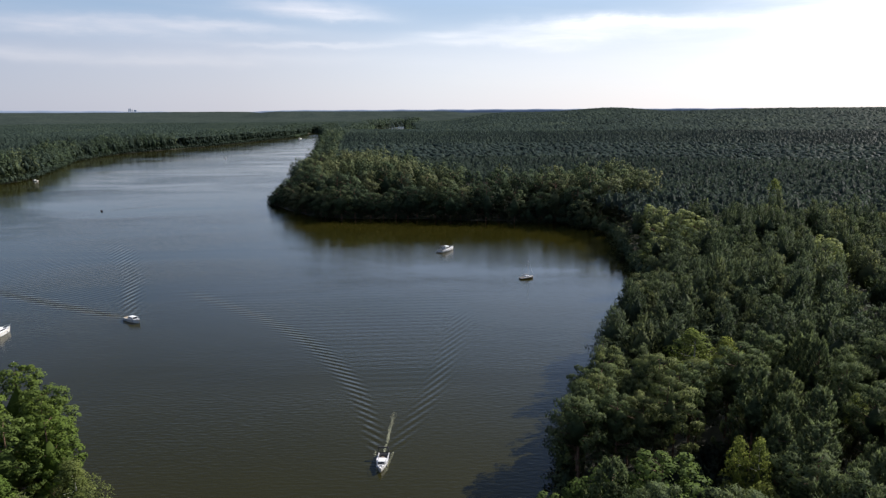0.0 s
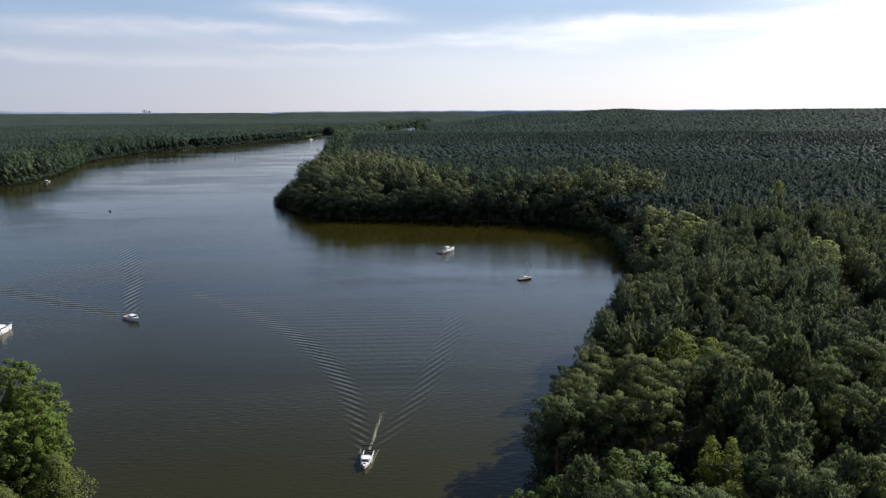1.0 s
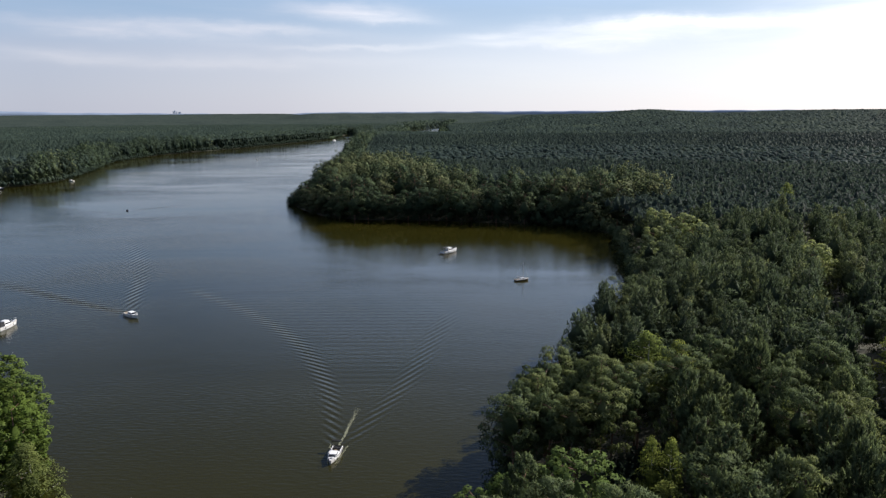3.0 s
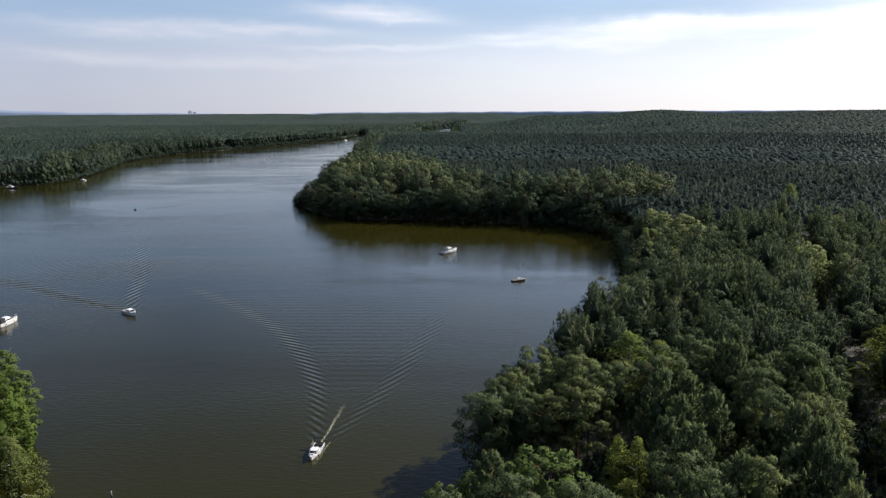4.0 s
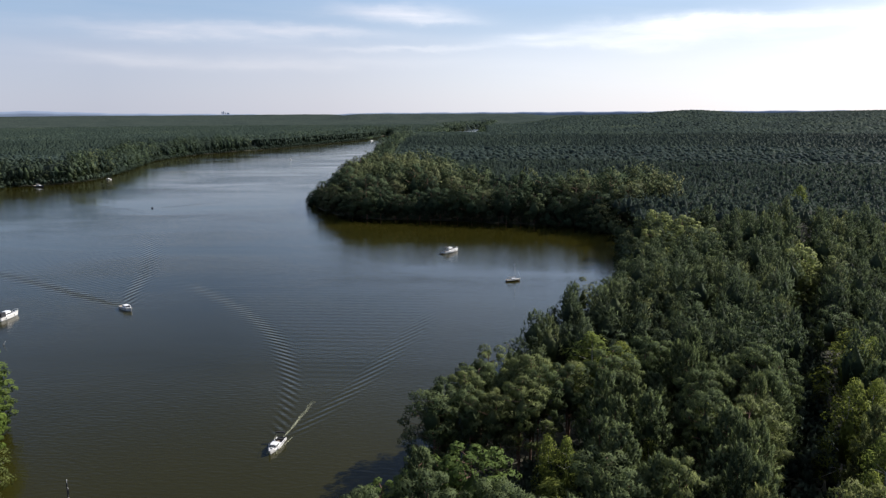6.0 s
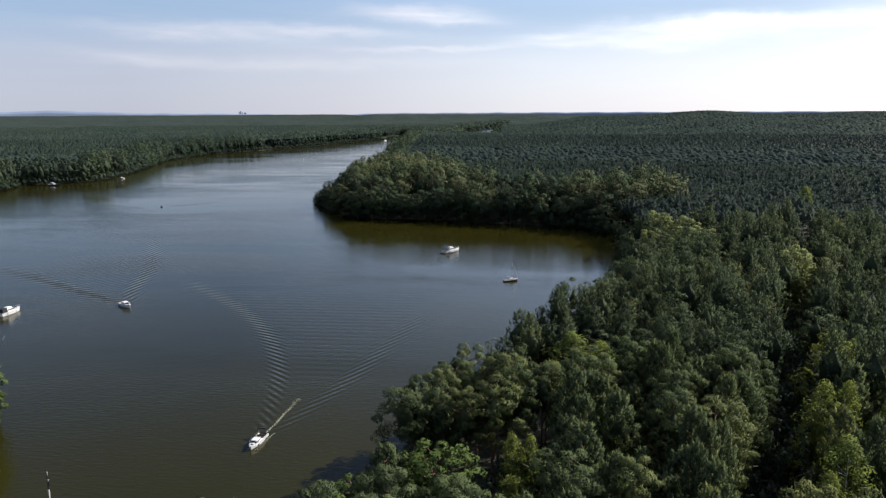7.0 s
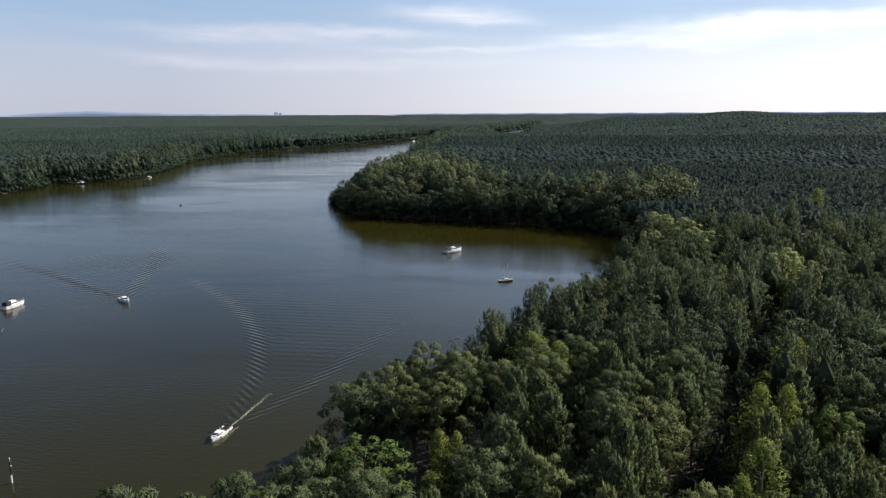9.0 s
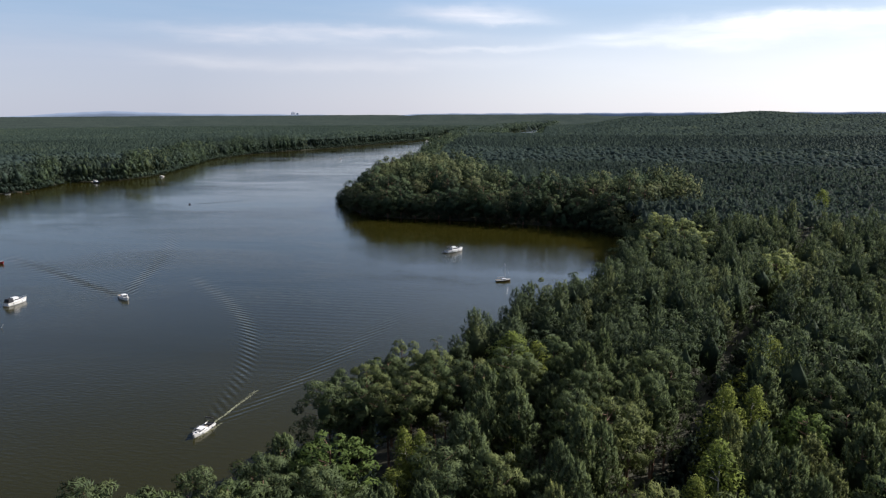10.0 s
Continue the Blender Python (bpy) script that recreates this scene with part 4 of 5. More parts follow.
def forest(name, p, z, kind, top, wide, clumps, per, leaf, low, mat, vary, rng):
    """Many trees joined into one object."""
    seeds = [int(rng.integers(1e6)) for _ in range(8)]
    shapes = [mound(k, top, wide, top * (1 - low) * 0.5) if kind == "mound" else crown(k, kind, top, wide, clumps, per, leaf, low)[:3] for k in seeds]
    pick = rng.integers(0, 8, len(p))
    high = np.clip(rng.normal(1.0, vary, len(p)) + 1.3 * vary * noise_at(p, 0.03), 0.5, 1.3)
    # lower trees on the right bank's water edge
    brink = 32 + 0.41 * (p[:, 1] - 134)
    high *= np.where((p[:, 1] > 150) & (p[:, 1] < 250) & (p[:, 0] < brink + 13), 0.84, 1.0)
    # lower trees along the channel side of the point
    high *= np.where((p[:, 0] > -205) & (p[:, 0] < -92) & (p[:, 1] > 480), 1 - 0.28 * (1 - step(p[:, 1], 820, 1000)), 1.0)
    fat = rng.uniform(0.62, 1.35, len(p)) if kind == "mound" else rng.uniform(0.8, 1.15 + vary, len(p))
    turn = rng.uniform(0, 6.28, len(p))
    # inland shore wood tinted paler: sunlight on its tops put into the colour
    shade = np.clip(rng.normal(0.66 if top == 23 else 0.38, 0.25 if per > 15 else 0.13, len(p)) + 0.35 * noise_at(p + 500, 0.012), 0, 1)
    co, tint, normal, growth_shades = [], [], [], []
    for k, (shape, bulge, growth_shade) in enumerate(shapes):
        s = pick == k
        c, n = np.cos(turn[s])[:, None], np.sin(turn[s])[:, None]
        x, y = shape[None, :, 0] * fat[s, None], shape[None, :, 1] * fat[s, None]
        v = np.stack([x * c - y * n + p[s, 0, None], x * n + y * c + p[s, 1, None], shape[None, :, 2] * high[s, None] + z[s, None]], -1)
        co.append(v.reshape(-1, 3))
        tint.append(np.repeat(shade[s], len(shape)))
        growth_shades.append(np.tile(growth_shade, int(s.sum())))
        x, y = bulge[None, :, 0], bulge[None, :, 1]
        normal.append(np.stack([x * c - y * n, x * n + y * c, bulge[None, :, 2] + 0 * c], -1).reshape(-1, 3))
    co, tint, normal, growth_shades = np.concatenate(co), np.concatenate(tint), np.concatenate(normal), np.concatenate(growth_shades)
    me = mesh_from(name, co, np.arange(len(co)).reshape(-1, 3), mat, [("tint", tint), ("bulge", normal), ("growth_shade", growth_shades)])
    label = {"pine_forest": "closed dark green pine wood reaching into the distance", "shore_wood": "leafy shore wood with crowns hanging down to the water"}[name]
    tagged(new(name, me), label, "forest", kind="stuff")


woods()


# ---- far woods and hills ----
def build_far_woods():
    rng = np.random.default_rng(9)
    az = np.radians(np.arange(-50, 40, 0.36))
    rad = 650 * 1.0115 ** np.arange(0, 175)
    rr, aa = np.meshgrid(rad, az, indexing="ij")
    rr = rr * (1 + rng.uniform(-0.0015, 0.0015, rr.shape))
    p = np.stack([rr * np.sin(aa), rr * np.cos(aa)], -1).reshape(-1, 2)
    d = water_distance(p)
    z = ground_height(p, d) + 15.4 + step(rr.ravel(), 1250, 1450) + step(rr.ravel(), 2250, 2350) * 2.5 + rng.uniform(0, 1.0, len(p)) + 1.5 * noise_at(p, 0.01)
    z -= 6.5 * step(p[:, 0], -225, -205) * (1 - step(p[:, 0], -100, -60)) * (1 - step(p[:, 1], 820, 1020))
    z = np.where(d < np.where(rr.ravel() < 2200, 20, np.where(p[:, 1] > 2560, 3, 12)), -2.5, z)
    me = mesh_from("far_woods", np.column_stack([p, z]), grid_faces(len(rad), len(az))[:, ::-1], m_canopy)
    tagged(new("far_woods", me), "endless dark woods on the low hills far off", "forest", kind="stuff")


build_far_woods()


def build_hills():
    """Hills beyond the woods, coloured blue as if by haze."""
    az = np.radians(np.arange(-60, 50, 0.25))
    deg = np.degrees(az)
    crest = 42 + 10 * step(deg, -15, -12) + 32 * np.exp(-((deg + 37.0) / 5.0) ** 2) + 14 * np.exp(-((deg + 28) / 8) ** 2)
    crest += 1.2 * np.sin(deg * 1.7) + 0.7 * np.sin(deg * 4.1)
    rows = []
    for r, f in ((4880, 0.0), (4890, 0.75), (4900, 1.0), (4912, 0.9), (4925, 0.0)):
        rows.append(np.column_stack([r * np.sin(az), r * np.cos(az), crest * f]))
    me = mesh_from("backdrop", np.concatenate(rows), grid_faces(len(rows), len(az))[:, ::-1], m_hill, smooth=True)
    tagged(new("backdrop", me), "hazy pale blue hills on the horizon", "hills", kind="structure")


build_hills()


# ---- boats ----
def part(name, bm, mat, parent, label="", smooth=False):
    me = bpy.data.meshes.new(name)
    bmesh.ops.recalc_face_normals(bm, faces=bm.faces)
    bm.to_mesh(me)
    bm.free()
    me.materials.append(mat)
    if smooth:
        me.polygons.foreach_set("use_smooth", np.ones(len(me.polygons), bool))
    o = new(name, me)
    o.parent = parent
    return tagged(o, label)


def tube(bm, pts, r, sides=6):
    for a, b in zip(pts[:-1], pts[1:]):
        limb(bm, a, b, r, r, sides)


def block(bm, lo, hi, taper=(0, 0), rake=(0, 0), bevel=0.04):
    """A box whose top is drawn in at the sides (taper) and at stern and bow (rake)."""
    (x0, y0, z0), (x1, y1, z1) = lo, hi
    v = [bm.verts.new(q) for q in ((x0, y0, z0), (x1, y0, z0), (x1, y1, z0), (x0, y1, z0),
                                   (x0 + rake[0], y0 + taper[0], z1), (x1 - rake[1], y0 + taper[0], z1),
                                   (x1 - rake[1], y1 - taper[1], z1), (x0 + rake[0], y1 - taper[1], z1))]
    faces = [bm.faces.new([v[i] for i in f]) for f in ((3, 2, 1, 0), (4, 5, 6, 7), (0, 1, 5, 4), (1, 2, 6, 5), (2, 3, 7, 6), (3, 0, 4, 7))]
    if bevel:
        edges = list({e for f in faces for e in f.edges})
        bmesh.ops.bevel(bm, geom=edges, offset=bevel, segments=2, affect="EDGES")


def half_width(s, beam, bow=1.95):
    """Half the beam at s from stern (0) to bow (1)."""
    return beam / 2 * (0.90 + 0.10 * min(1, s / 0.3)) * (1 - max(0.0, (s - 0.42) / 0.58) ** bow)


def sheer(s, free):
    return free * (0.92 + 0.50 * s * s)


def hull(bm, length, beam, free, lo=0.0, hi=1.0, out=0.0):
    """The shell between two heights (0 keel, 1 rail), pushed out a little."""
    n, rows = 18, []
    for i in range(n + 1):
        s = i / n
        w, h = half_width(s, beam), sheer(s, free)
        x = -length / 2 + length * s
        col = []
        for f, wide, z in ((0.0, 0.0, -0.45 + 0.35 * s ** 3), (0.3, 0.72, -0.12 + 0.20 * s ** 3), (0.45, 0.90, 0.10 + 0.1 * s), (0.75, 0.97, 0.0), (1.0, 1.0, 0.0)):
            if f < lo - 1e-6 or f > hi + 1e-6:
                continue
            zz = z if f < 0.5 else h * (0.62 if f < 1 else 1.0)
            flare = 0.34 * length / 8 * s ** 4 * (zz / h if zz > 0 else 0)
            col.append((x + flare, w * wide + out, zz))
        rows.append(col)
    for side in (1, -1):
        grid = [[bm.verts.new((x, y * side, z)) for x, y, z in col] for col in rows]
        for a, b in zip(grid[:-1], grid[1:]):
            for j in range(len(a) - 1):
                bm.faces.new((a[j], b[j], b[j + 1], a[j + 1]))
        if lo == 0.0:
            c = [bm.verts.new((rows[0][j][0], 0, rows[0][j][2])) for j in range(len(rows[0]))]
            for j in range(len(c) - 1):
                bm.faces.new((grid[0][j], grid[0][j + 1], c[j + 1], c[j]))
    bmesh.ops.remove_doubles(bm, verts=bm.verts, dist=0.001)


def deck(bm, length, beam, free, s0, s1, drop, inset=0.06):
    """A cambered deck from s0 to s1 along the boat."""
    n, rows = 14, []
    for i in range(n + 1):
        s = s0 + (s1 - s0) * i / n
        w, h = max(0.01, half_width(s, beam) - inset), sheer(s, free) - drop
        x = -length / 2 + length * s + 0.30 * length / 8 * s ** 4
        rows.append([bm.verts.new((x, w * k / 3, h + 0.05 * (1 - (k / 3) ** 2))) for k in range(-3, 4)])
    for a, b in zip(rows[:-1], rows[1:]):
        for j in range(6):
            bm.faces.new((a[j], a[j + 1], b[j + 1], b[j]))


def rail_points(length, beam, free, s0, s1, lift, side, n=10):
    out = []
    for i in range(n + 1):
        s = s0 + (s1 - s0) * i / n
        out.append((-length / 2 + length * s + 0.34 * length / 8 * s ** 4, side * max(0.0, half_width(s, beam) - 0.08), sheer(s, free) + lift))
    return out


def motor_boat(name, length, beam, free, label, hull_mat, cabin_len=(0.42, 0.80), cabin_high=0.75, canopy="arch", stripe=None, dinghy=False, flybridge=False, seats=None):
    seats = seats or m_seat
    boat = new(name)
    bm = bmesh.new()
    hull(bm, length, beam, free)
    h = part("hull", bm, hull_mat, boat, "", True)
    bm = bmesh.new()
    hull(bm, length, beam, free, 0.74, 1.0, 0.012)
    if stripe:
        part("stripe", bm, stripe, h, "painted band along the topsides")
    else:
        bm.free()
    bm = bmesh.new()
    for side in (1, -1):
        tube(bm, rail_points(length, beam, free, 0, 1, 0.0, side, 16), 0.045)
    part("rub_rail", bm, m_rubber, h, "grey rubbing strake")
    bm = bmesh.new()
    deck(bm, length, beam, free, 0.36, 1.0, 0.02)
    part("foredeck", bm, m_white, boat, "", True)
    # cockpit well
    x0, x1 = -length * 0.47, -length * 0.12
    w = beam * 0.40
    bm = bmesh.new()
    deck(bm, length, beam, free, 0.0, 0.38, 0.42, 0.10)
    part("cockpit_floor", bm, m_teak, boat, "planked cockpit floor")
    for side in (1, -1):
        bm = bmesh.new()
        block(bm, (x0, side * w - 0.09, free * 0.5), (x1, side * w + 0.09, free * 1.02), bevel=0.03)
        part("coaming", bm, m_white, boat)
    bm = bmesh.new()
    block(bm, (x0 + 0.1, -w + 0.12, free * 0.5), (x0 + 0.65, w - 0.12, free * 0.86), bevel=0.06)
    bench = part("stern_bench", bm, seats, boat, "padded stern bench")
    bm = bmesh.new()
    block(bm, (x0 + 0.02, -w + 0.12, free * 0.86), (x0 + 0.16, w - 0.12, free * 1.15), bevel=0.05)
    part("backrest", bm, seats, bench)
    for side in (1, -1):
        bm = bmesh.new()
        block(bm, (x1 - 0.75, side * w * 0.5 - 0.24, free * 0.55), (x1 - 0.25, side * w * 0.5 + 0.24, free * 1.0), bevel=0.06)
        seat = part("helm_seat", bm, seats, boat)
        bm = bmesh.new()
        block(bm, (x1 - 0.80, side * w * 0.5 - 0.24, free), (x1 - 0.68, side * w * 0.5 + 0.24, free + 0.45), bevel=0.05)
        part("backrest", bm, seats, seat)
    # cabin trunk with its windows
    c0, c1 = -length / 2 + length * cabin_len[0], -length / 2 + length * cabin_len[1]
    cw = beam * 0.36
    top = free * 1.0 + cabin_high
    bm = bmesh.new()
    block(bm, (c0, -cw, free * 0.80), (c1, cw, top), (0.16, 0.16), (0.05, (c1 - c0) * 0.42), 0.07)
    cab = part("cabin", bm, m_white, boat, "white moulded cabin")
    slope = (c1 - c0) * 0.42
    for side in (1, -1):
        bm = bmesh.new()
        zl, zh = free * 0.80 + (top - free * 0.8) * 0.52, free * 0.80 + (top - free * 0.8) * 0.86
        yl, yh = cw - 0.16 * 0.52 + 0.006, cw - 0.16 * 0.86 + 0.006
        q = [(c0 + 0.25, yl, zl), (c1 - slope * 0.60, yl, zl), (c1 - slope * 0.92, yh, zh), (c0 + 0.25, yh, zh)]
        inner = [bm.verts.new((x, side * y, z)) for x, y, z in q]
        outer = [bm.verts.new((x, side * (y + 0.012), z)) for x, y, z in q]
        bm.faces.new(outer)
        for i in range(4):
            bm.faces.new((inner[i], inner[(i + 1) % 4], outer[(i + 1) % 4], outer[i]))
        part("window", bm, m_glass, cab, "dark tinted side window")
    bm = bmesh.new()
    zl, zh = free * 0.80 + (top - free * 0.8) * 0.45, free * 0.80 + (top - free * 0.8) * 0.92
    q = [(c1 - slope * 0.45 + 0.02, -cw * 0.80, zl), (c1 - slope * 0.45 + 0.02, cw * 0.80, zl), (c1 - slope * 0.92 + 0.02, cw * 0.72, zh), (c1 - slope * 0.92 + 0.02, -cw * 0.72, zh)]
    inner = [bm.verts.new((x - 0.03, y, z)) for x, y, z in q]
    outer = [bm.verts.new((x + 0.015, y, z + 0.015)) for x, y, z in q]
    bm.faces.new(outer)
    for i in range(4):
        bm.faces.new((inner[i], inner[(i + 1) % 4], outer[(i + 1) % 4], outer[i]))
    part("windscreen", bm, m_glass, cab, "raked dark windscreen")
    bm = bmesh.new()
    block(bm, (c1 - slope * 0.1, -0.26, sheer(0.8, free) - 0.05), (c1 + 0.45, 0.26, sheer(0.85, free) + 0.06), bevel=0.03)
    part("hatch", bm, m_glass, boat, "dark foredeck hatch")
    if flybridge:
        bm = bmesh.new()
        block(bm, (c0 + 0.2, -cw * 0.78, top - 0.02), (c1 - slope - 0.1, cw * 0.78, top + 0.5), (0.05, 0.05), (0, 0.25), 0.06)
        part("flybridge", bm, m_white, boat)
    # canvas
    if canopy == "arch":
        bm = bmesh.new()
        block(bm, (c0 - length * 0.20, -w, top + 0.52), (c0 + 0.30, w, top + 0.64), (0.1, 0.1), (0.1, 0.1), 0.04)
        cv = part("canopy", bm, m_dark, boat, "black canvas sun top")
        for side in (1, -1):
            bm = bmesh.new()
            tube(bm, [(c0 - length * 0.02, side * w, free), (c0 - length * 0.16, side * w, top + 0.54)], 0.022)
            tube(bm, [(c0 - length * 0.10, side * w, free), (c0 + 0.15, side * w, top + 0.54)], 0.022)
            part("bow_frame", bm, m_steel, cv, "bent steel tube frame")
    elif canopy == "folded":      # sun top folded back on its arch over the stern
        bm = bmesh.new()
        block(bm, (x0 + 0.25, -w - 0.05, free + 1.30), (x0 + 0.75, w + 0.05, free + 1.50), (0.05, 0.05), (0.05, 0.05), 0.06)
        cv = part("canopy", bm, m_dark, boat, "folded black sun top on an arch")
        for side in (1, -1):
            bm = bmesh.new()
            tube(bm, [(x0 + 1.1, side * w, free), (x0 + 0.5, side * w, free + 1.35)], 0.04)
            tube(bm, [(x0 + 0.3, side * w, free), (x0 + 0.5, side * w, free + 1.35)], 0.03)
            part("arch", bm, m_dark, cv, "black arch leg")
    elif canopy == "tent":
        bm = bmesh.new()
        block(bm, (c0 - length * 0.26, -w - 0.02, free * 1.0), (c0 + 0.06, w + 0.02, top + 0.42), (0.18, 0.18), (0.35, 0.05), 0.08)
        part("canopy", bm, m_dark, boat, "black canvas cockpit tent")
    # bow rail and fittings
    bm = bmesh.new()
    for side in (1, -1):
        tube(bm, rail_points(length, beam, free, 0.52, 1.0, 0.55, side), 0.018)
        for s in (0.52, 0.66, 0.8, 0.92):
            base = rail_points(length, beam, free, s, s, 0, side, 1)[0]
            limb(bm, base, (base[0], base[1], base[2] + 0.55), 0.016, 0.016)
    part("bow_rail", bm, m_steel, boat, "steel pulpit rail")
    bm = bmesh.new()
    block(bm, (-length / 2 - 0.55, -beam * 0.36, 0.16), (-length / 2 + 0.02, beam * 0.36, 0.24), bevel=0.03)
    part("swim_platform", bm, m_teak, boat, "wooden bathing platform")
    for k in (-0.25, 0.2):
        for side in (1, -1):
            bm = bmesh.new()
            x = length * k
            yy = side * (half_width(k + 0.5, beam) + 0.07)
            tube(bm, [(x, yy, free * 0.75), (x, yy, free * 0.35)], 0.09, 8)
            part("fender", bm, m_navy, boat, "dark blue fender")
    if dinghy:
        bm = bmesh.new()
        for side in (1, -1):
            tube(bm, [(-length / 2 - 0.75, side * 0.9, 0.35), (-length / 2 - 0.75, side * 0.1, 0.35)], 0.2, 8)
            tube(bm, [(-length / 2 - 1.5, side * 1.15, 0.35), (-length / 2 - 1.5, side * 0.1, 0.35)], 0.2, 8)
        part("tender", bm, m_rubber, boat, "grey inflatable tender on the platform")
    return tagged(boat, label, "boat")


def place(ob, x, y, heading, z=0.0):
    """heading: degrees from +x, to the left."""
    ob.matrix_world = pose(x, y, z, 0, 0, heading)
    return ob


cruiser = motor_boat("motor_boat", 7.0, 2.5, 0.75, "white open motor cruiser under way, black sun top folded aft", m_white, (0.46, 0.84), 0.55, "folded", seats=m_grip)
place(cruiser, -7.4, 125.5, -92)
launch = motor_boat("motor_boat", 7.8, 2.8, 0.95, "white cabin cruiser under way, trailing a long wake", m_white, (0.34, 0.82), 0.85, "none", m_cream)
place(launch, -97, 221.5, -36)
yacht = motor_boat("motor_yacht", 10.2, 3.4, 1.2, "white motor yacht at anchor with a flybridge and tender", m_white, (0.30, 0.80), 1.05, "arch", None, True, True)
place(yacht, 8.3, 333.5, 50)
anchored = motor_boat("motor_yacht", 8.6, 3.0, 1.15, "white motor yacht at anchor with a flybridge and black cockpit tent", m_white, (0.30, 0.80), 1.0, "tent", m_cream, False, True)
place(anchored, -132.5, 208, 84)
far_boat = motor_boat("motor_boat", 7.0, 2.5, 0.85, "small white motor boat moored off the wooded bank", m_white, (0.4, 0.8), 0.8, "none")
place(far_boat, -388, 684, 160)
dark_boat = motor_boat("motor_boat", 12.0, 3.4, 1.1, "dark-hulled cabin boat with white cabin at the bank", m_navy, (0.28, 0.70), 1.7, "none")
place(dark_boat, -414, 612, -15)
channel_boat = motor_boat("motor_boat", 6.5, 2.4, 0.85, "white motor boat under way in the far channel", m_white, (0.35, 0.8), 0.9, "none")
place(channel_boat, -291, 985, 100)
ferry = motor_boat("motor_yacht", 13.0, 3.8, 1.3, "large white boat in the narrow far channel", m_white, (0.18, 0.82), 1.6, "none")
place(ferry, -302, 1592, 70)
red_boat = motor_boat("motor_boat", 8.0, 2.7, 0.9, "red-hulled cabin boat on open water", m_red, (0.3, 0.7), 0.8, "none")
place(red_boat, -197.5, 265.5, 10)
bend_boat = motor_boat("motor_boat", 8.0, 2.7, 0.9, "white boat moored under the trees of the bend", m_white, (0.3, 0.75), 0.8, "none")
place(bend_boat, -178, 1046, 80)


def sailing_boat():
    length, beam, free = 6.0, 2.1, 0.72
    boat = new("sailing_boat")
    bm = bmesh.new()
    hull(bm, length, beam, free)
    h = part("hull", bm, m_mahogany, boat, "dark varnished hull", True)
    bm = bmesh.new()
    hull(bm, length, beam, free, 0.74, 1.0, 0.012)
    part("stripe", bm, m_white, h, "white band along the rail")
    bm = bmesh.new()
    deck(bm, length, beam, free, 0.0, 1.0, 0.02)
    part("deck", bm, m_cream, boat)
    bm = bmesh.new()
    block(bm, (-0.5, -0.65, free * 0.9), (1.7, 0.65, free + 0.45), (0.1, 0.1), (0.05, 0.5), 0.05)
    cab = part("cabin", bm, m_white, boat)
    for side in (1, -1):
        bm = bmesh.new()
        block(bm, (-0.2, side * 0.62 - 0.02, free + 0.08), (0.9, side * 0.62 + 0.02, free + 0.28), bevel=0)
        part("window", bm, m_glass, cab, "long dark window")
    bm = bmesh.new()
    block(bm, (-2.7, -0.6, free * 0.9), (-0.55, 0.6, free + 0.08), bevel=0.04)
    part("cockpit", bm, m_teak, boat, "wooden cockpit")
    bm = bmesh.new()
    tube(bm, [(0.9, 0, free), (0.85, 0.25, 7.6)], 0.04, 8)
    mast = part("mast", bm, m_cream, boat, "slender pale mast without sails")
    bm = bmesh.new()
    tube(bm, [(0.85, 0, free + 0.95), (-2.3, 0, free + 0.85)], 0.05, 8)
    part("boom", bm, m_wood, mast)
    bm = bmesh.new()
    block(bm, (-2.2, -0.12, free + 0.88), (0.7, 0.12, free + 1.12), bevel=0.08)
    part("furled_sail", bm, m_white, mast, "sail furled on the boom")
    for q in ((3.35, 0, 1.0), (-3.2, 0, free), (0.8, 1.0, free), (0.8, -1.0, free)):
        bm = bmesh.new()
        tube(bm, [(0.85, 0.24, 7.4), q], 0.008, 4)
        part("stay", bm, m_steel, mast)
    return tagged(boat, "small varnished sailing boat at anchor with bare mast", "boat")


place(sailing_boat(), 40.2, 276.3, 22)


def dinghy(name, label, mat, length=4.2):
    boat = new(name)
    bm = bmesh.new()
    hull(bm, length, 1.6, 0.5)
    part("hull", bm, mat, boat, "", True)
    bm = bmesh.new()
    deck(bm, length, 1.6, 0.5, 0.0, 0.95, 0.25)
    part("floor", bm, m_teak, boat)
    for x in (-1.2, 0.0, 1.0):
        bm = bmesh.new()
        block(bm, (x - 0.14, -0.62, 0.34), (x + 0.14, 0.62, 0.40), bevel=0.01)
        part("thwart", bm, m_wood, boat)
    bm = bmesh.new()
    block(bm, (-length / 2 - 0.3, -0.16, 0.35), (-length / 2 + 0.1, 0.16, 0.95), bevel=0.05)
    block(bm, (-length / 2 - 0.2, -0.06, -0.3), (-length / 2 - 0.05, 0.06, 0.35), bevel=0.01)
    part("outboard_motor", bm, m_dark, boat, "black outboard motor")
    return tagged(boat, label, "boat")


place(dinghy("dinghy", "small dark dinghy with outboard crossing the lake", m_navy), -226, 476, -60)
place(dinghy("rowing_boat", "dark rowing boat tied up at the jetty", m_wood), -410, 519, -10)
place(dinghy("rowing_boat", "pale rowing boat beside the reeds", m_cream), -421, 509, 30)


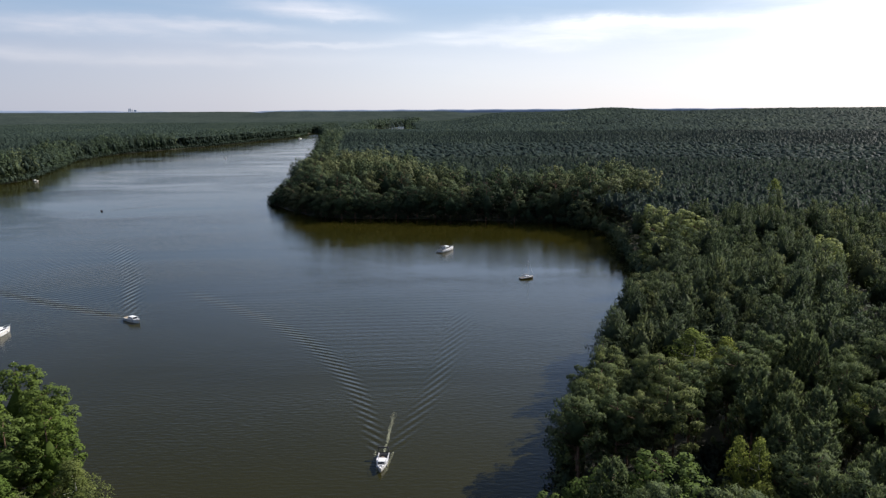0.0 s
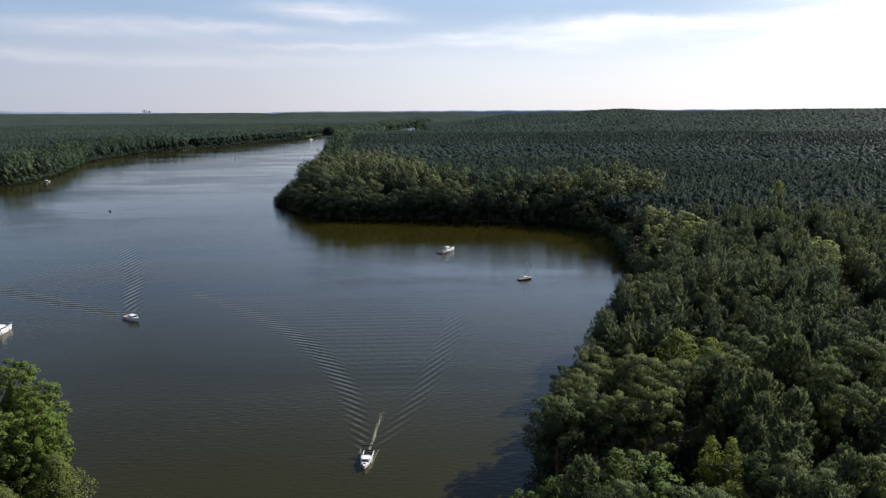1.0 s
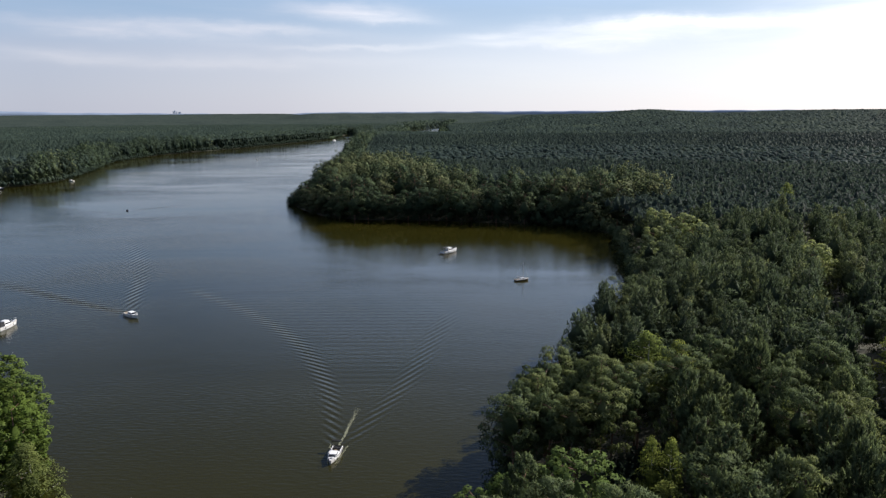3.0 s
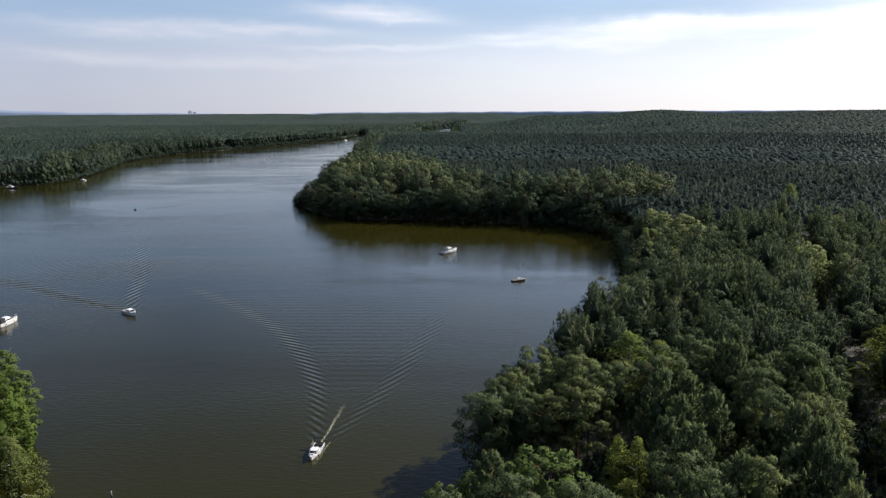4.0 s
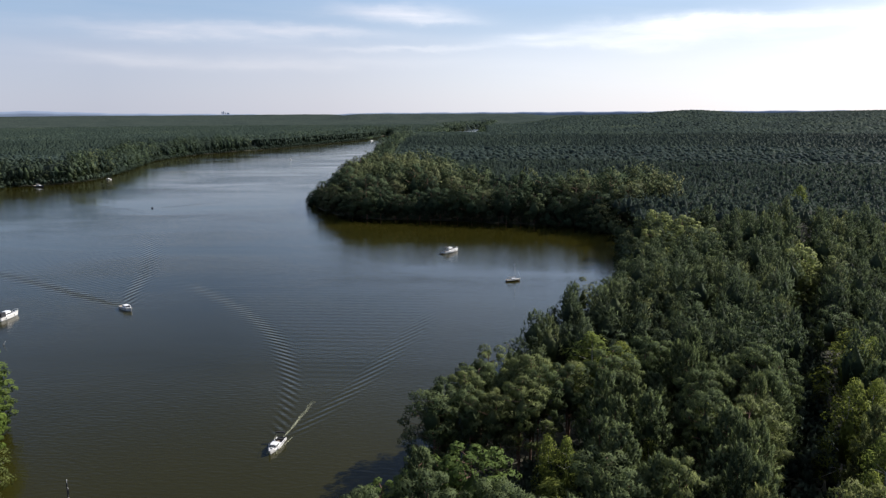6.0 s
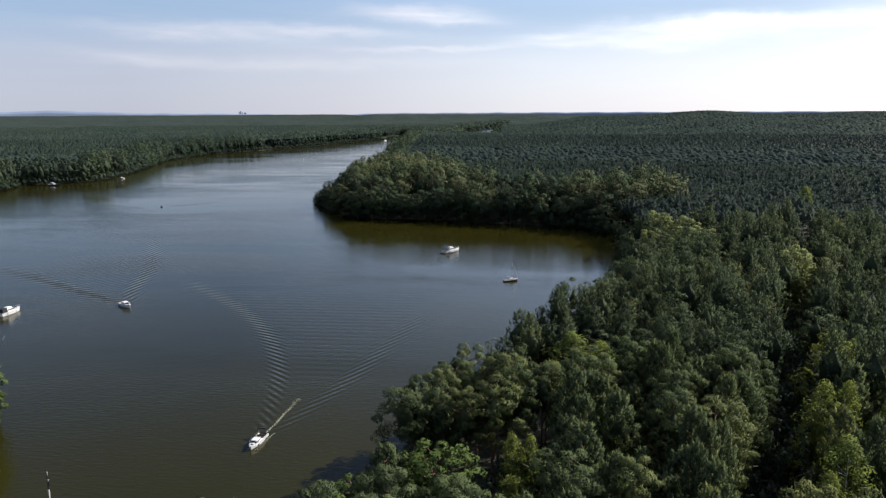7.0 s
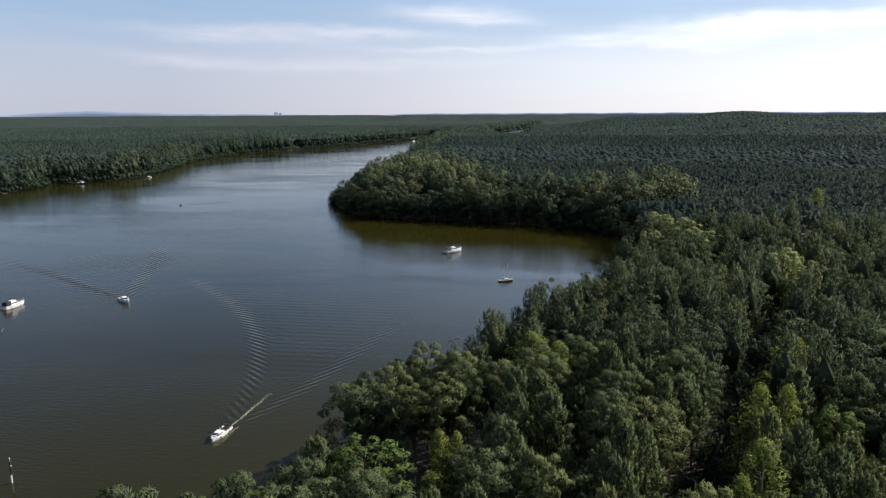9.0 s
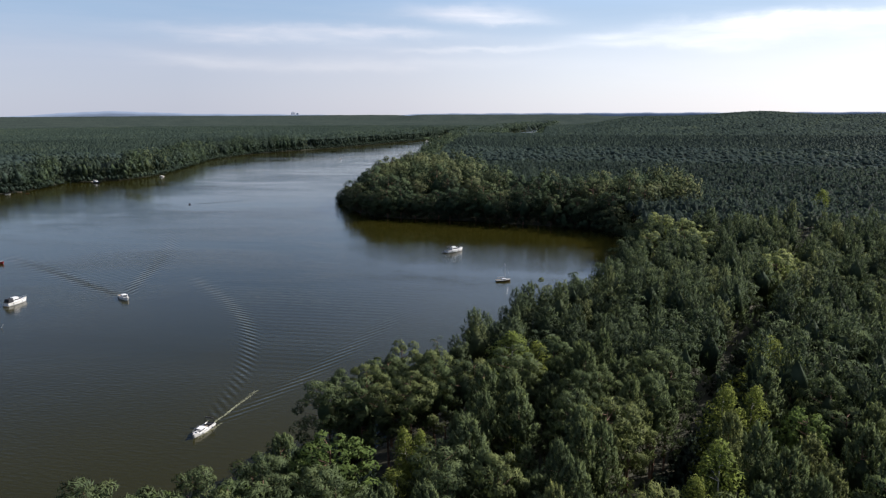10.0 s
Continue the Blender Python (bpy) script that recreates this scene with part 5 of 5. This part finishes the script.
def marker_post():
    post = new("marker_post")
    bm = bmesh.new()
    tube(bm, [(0, 0, -1.5), (0.05, 0, 2.0), (0.1, 0, 5.2)], 0.11, 10)
    part("pole", bm, m_dark, post, "dark steel pile")
    bm = bmesh.new()
    tube(bm, [(0, 0, 0.1), (0.02, 0, 1.7)], 0.19, 10)
    part("sleeve", bm, m_cream, post, "pale sleeve at the waterline")
    bm = bmesh.new()
    block(bm, (-0.05, -0.42, 2.5), (0.25, 0.42, 3.4), bevel=0.02)
    part("sign_board", bm, m_dark, post, "dark board with white rim")
    bm = bmesh.new()
    tube(bm, [(0.18, 0.45, 2.4), (0.18, 0.45, 3.5), (0.18, -0.1, 3.5)], 0.05)
    part("rim", bm, m_white, post)
    bm = bmesh.new()
    tube(bm, [(0.1, 0, 4.0), (0.1, -0.1, 5.3), (0.12, 0.85, 4.8)], 0.07)
    part("bracket", bm, m_white, post, "bent white bracket")
    return tagged(post, "mooring pile with sign board standing in the lake", "post")


place(marker_post(), -36.8, 100, 40)


def stake():
    """A thin pale stake that leans out of the water."""
    post = new("stake")
    bm = bmesh.new()
    tube(bm, [(-0.15, 0, -1.2), (0.12, 0, 0.5), (0.75, 0.1, 1.35)], 0.07, 8)
    part("pole", bm, m_white, post, "pale weathered pole")
    bm = bmesh.new()
    tube(bm, [(0.0, 0, -0.2), (0.08, 0, 0.3)], 0.12, 8)
    part("collar", bm, m_rubber, post, "grey collar at the waterline")
    return tagged(post, "thin pale stake leaning out of the lake", "stake")


place(stake(), -113, 181, 0)


def jetty():
    j = new("jetty")
    for k in range(9):
        bm = bmesh.new()
        block(bm, (k * 0.42, -0.9, 0.75), (k * 0.42 + 0.38, 0.9, 0.82), bevel=0.01)
        part("plank", bm, m_teak, j)
    for x in (0.3, 3.5):
        for y in (-0.8, 0.8):
            bm = bmesh.new()
            tube(bm, [(x, y, -1.5), (x, y, 1.3)], 0.1, 8)
            part("pile", bm, m_teak, j)
    return tagged(j, "short weathered plank jetty at the reedy bank", "jetty")


place(jetty(), -422, 521, 0)


def dead_tree():
    """A pale forked trunk at the back of the bay."""
    t = new("dead_tree")
    bm = bmesh.new()
    limb(bm, (0, 0, -0.5), (0.1, 0, 1.6), 0.22, 0.17)
    limb(bm, (0.1, 0, 1.6), (-0.5, 0, 3.0), 0.15, 0.07)
    limb(bm, (0.1, 0, 1.6), (0.7, 0.1, 2.9), 0.15, 0.07)
    part("trunk", bm, m_birch, t)
    return tagged(t, "pale forked dead trunk at the water's edge", "tree")


place(dead_tree(), 59, 442, 0, 0.6)


def reeds():
    """A pale reed bed along the bank."""
    rng = np.random.default_rng(33)
    verts, bulge = [], []
    for _ in range(1500):
        u = rng.random()
        x, y = -441 - 14 * u + rng.normal() * 1.2, 606 - 6 * u + rng.normal() * 1.2
        h, g, w = rng.uniform(1.4, 2.6), rng.uniform(0, 6.28), 0.10
        dx, dy = math.cos(g) * w, math.sin(g) * w
        verts += [(x - dx, y - dy, -0.2), (x + dx, y + dy, -0.2), (x + rng.normal() * 0.25, y + rng.normal() * 0.25, h)]
        bulge += [(0.3, -0.5, 0.8)] * 3
    me = mesh_from("reeds", verts, np.arange(len(verts)).reshape(-1, 3), m_reed, [("tint", np.repeat(rng.random(1500), 3)), ("bulge", bulge), ("growth_shade", np.full(4500, 0.5))])
    tagged(new("reeds", me), "pale reeds standing in the shallow water", "reeds", kind="stuff")


reeds()


def foam_trail():
    """Churned pale water behind the near boat."""
    rng = np.random.default_rng(21)
    verts, tris = [], []
    for _ in range(900):
        s = rng.random() ** 0.8
        y = 129.5 + 20 * s
        x = -7.3 + 0.9 * s + 0.07 * math.sin(y * 0.8) + rng.normal() * (0.08 + 0.22 * s)
        r = rng.uniform(0.03, 0.08) * (1.15 - 0.6 * s)
        n, g = 6, rng.uniform(0, 6.28)
        base = len(verts)
        verts.append((x, y, 0.05))
        for k in range(n):
            q = r * rng.uniform(0.6, 1.3)
            verts.append((x + math.cos(g + k * 6.283 / n) * q, y + math.sin(g + k * 6.283 / n) * q * 1.8, 0.02))
        tris += [(base, base + 1 + k, base + 1 + (k + 1) % n) for k in range(n)]
    for side in (1, -1):       # bow wave
        for _ in range(70):
            s = rng.random()
            x, y = -7.4 + side * (0.7 + 1.3 * s + rng.normal() * 0.12), 122.5 + 8.5 * s + rng.normal() * 0.2
            r = rng.uniform(0.03, 0.09)
            base = len(verts)
            verts.append((x, y, 0.07))
            for k in range(5):
                verts.append((x + math.cos(k * 1.2566) * r, y + math.sin(k * 1.2566) * r * 2, 0.02))
            tris += [(base, base + 1 + k, base + 1 + (k + 1) % 5) for k in range(5)]
    me = mesh_from("foam", verts, tris, m_foam)
    tagged(new("foam", me), "pale foam churned up behind the motor boat", "foam", kind="stuff")


foam_trail()


def far_towers():
    """The works on the far horizon."""
    t = new("power_station")
    r = 4860
    a = radians(-23.1)
    t.matrix_world = pose(r * math.sin(a), r * math.cos(a), 50, 0, 0, 23)
    for x, w, h in ((-9, 6, 17), (0, 8, 20), (11, 6, 15), (28, 16, 11)):
        bm = bmesh.new()
        block(bm, (x - w / 2, -4, 0), (x + w / 2, 4, h), (0.5, 0.5), (0.6, 0.6), 0.5)
        part("tower_block", bm, m_haze, t)
    return tagged(t, "hazy grey tower blocks on the far horizon", "buildings")


far_towers()
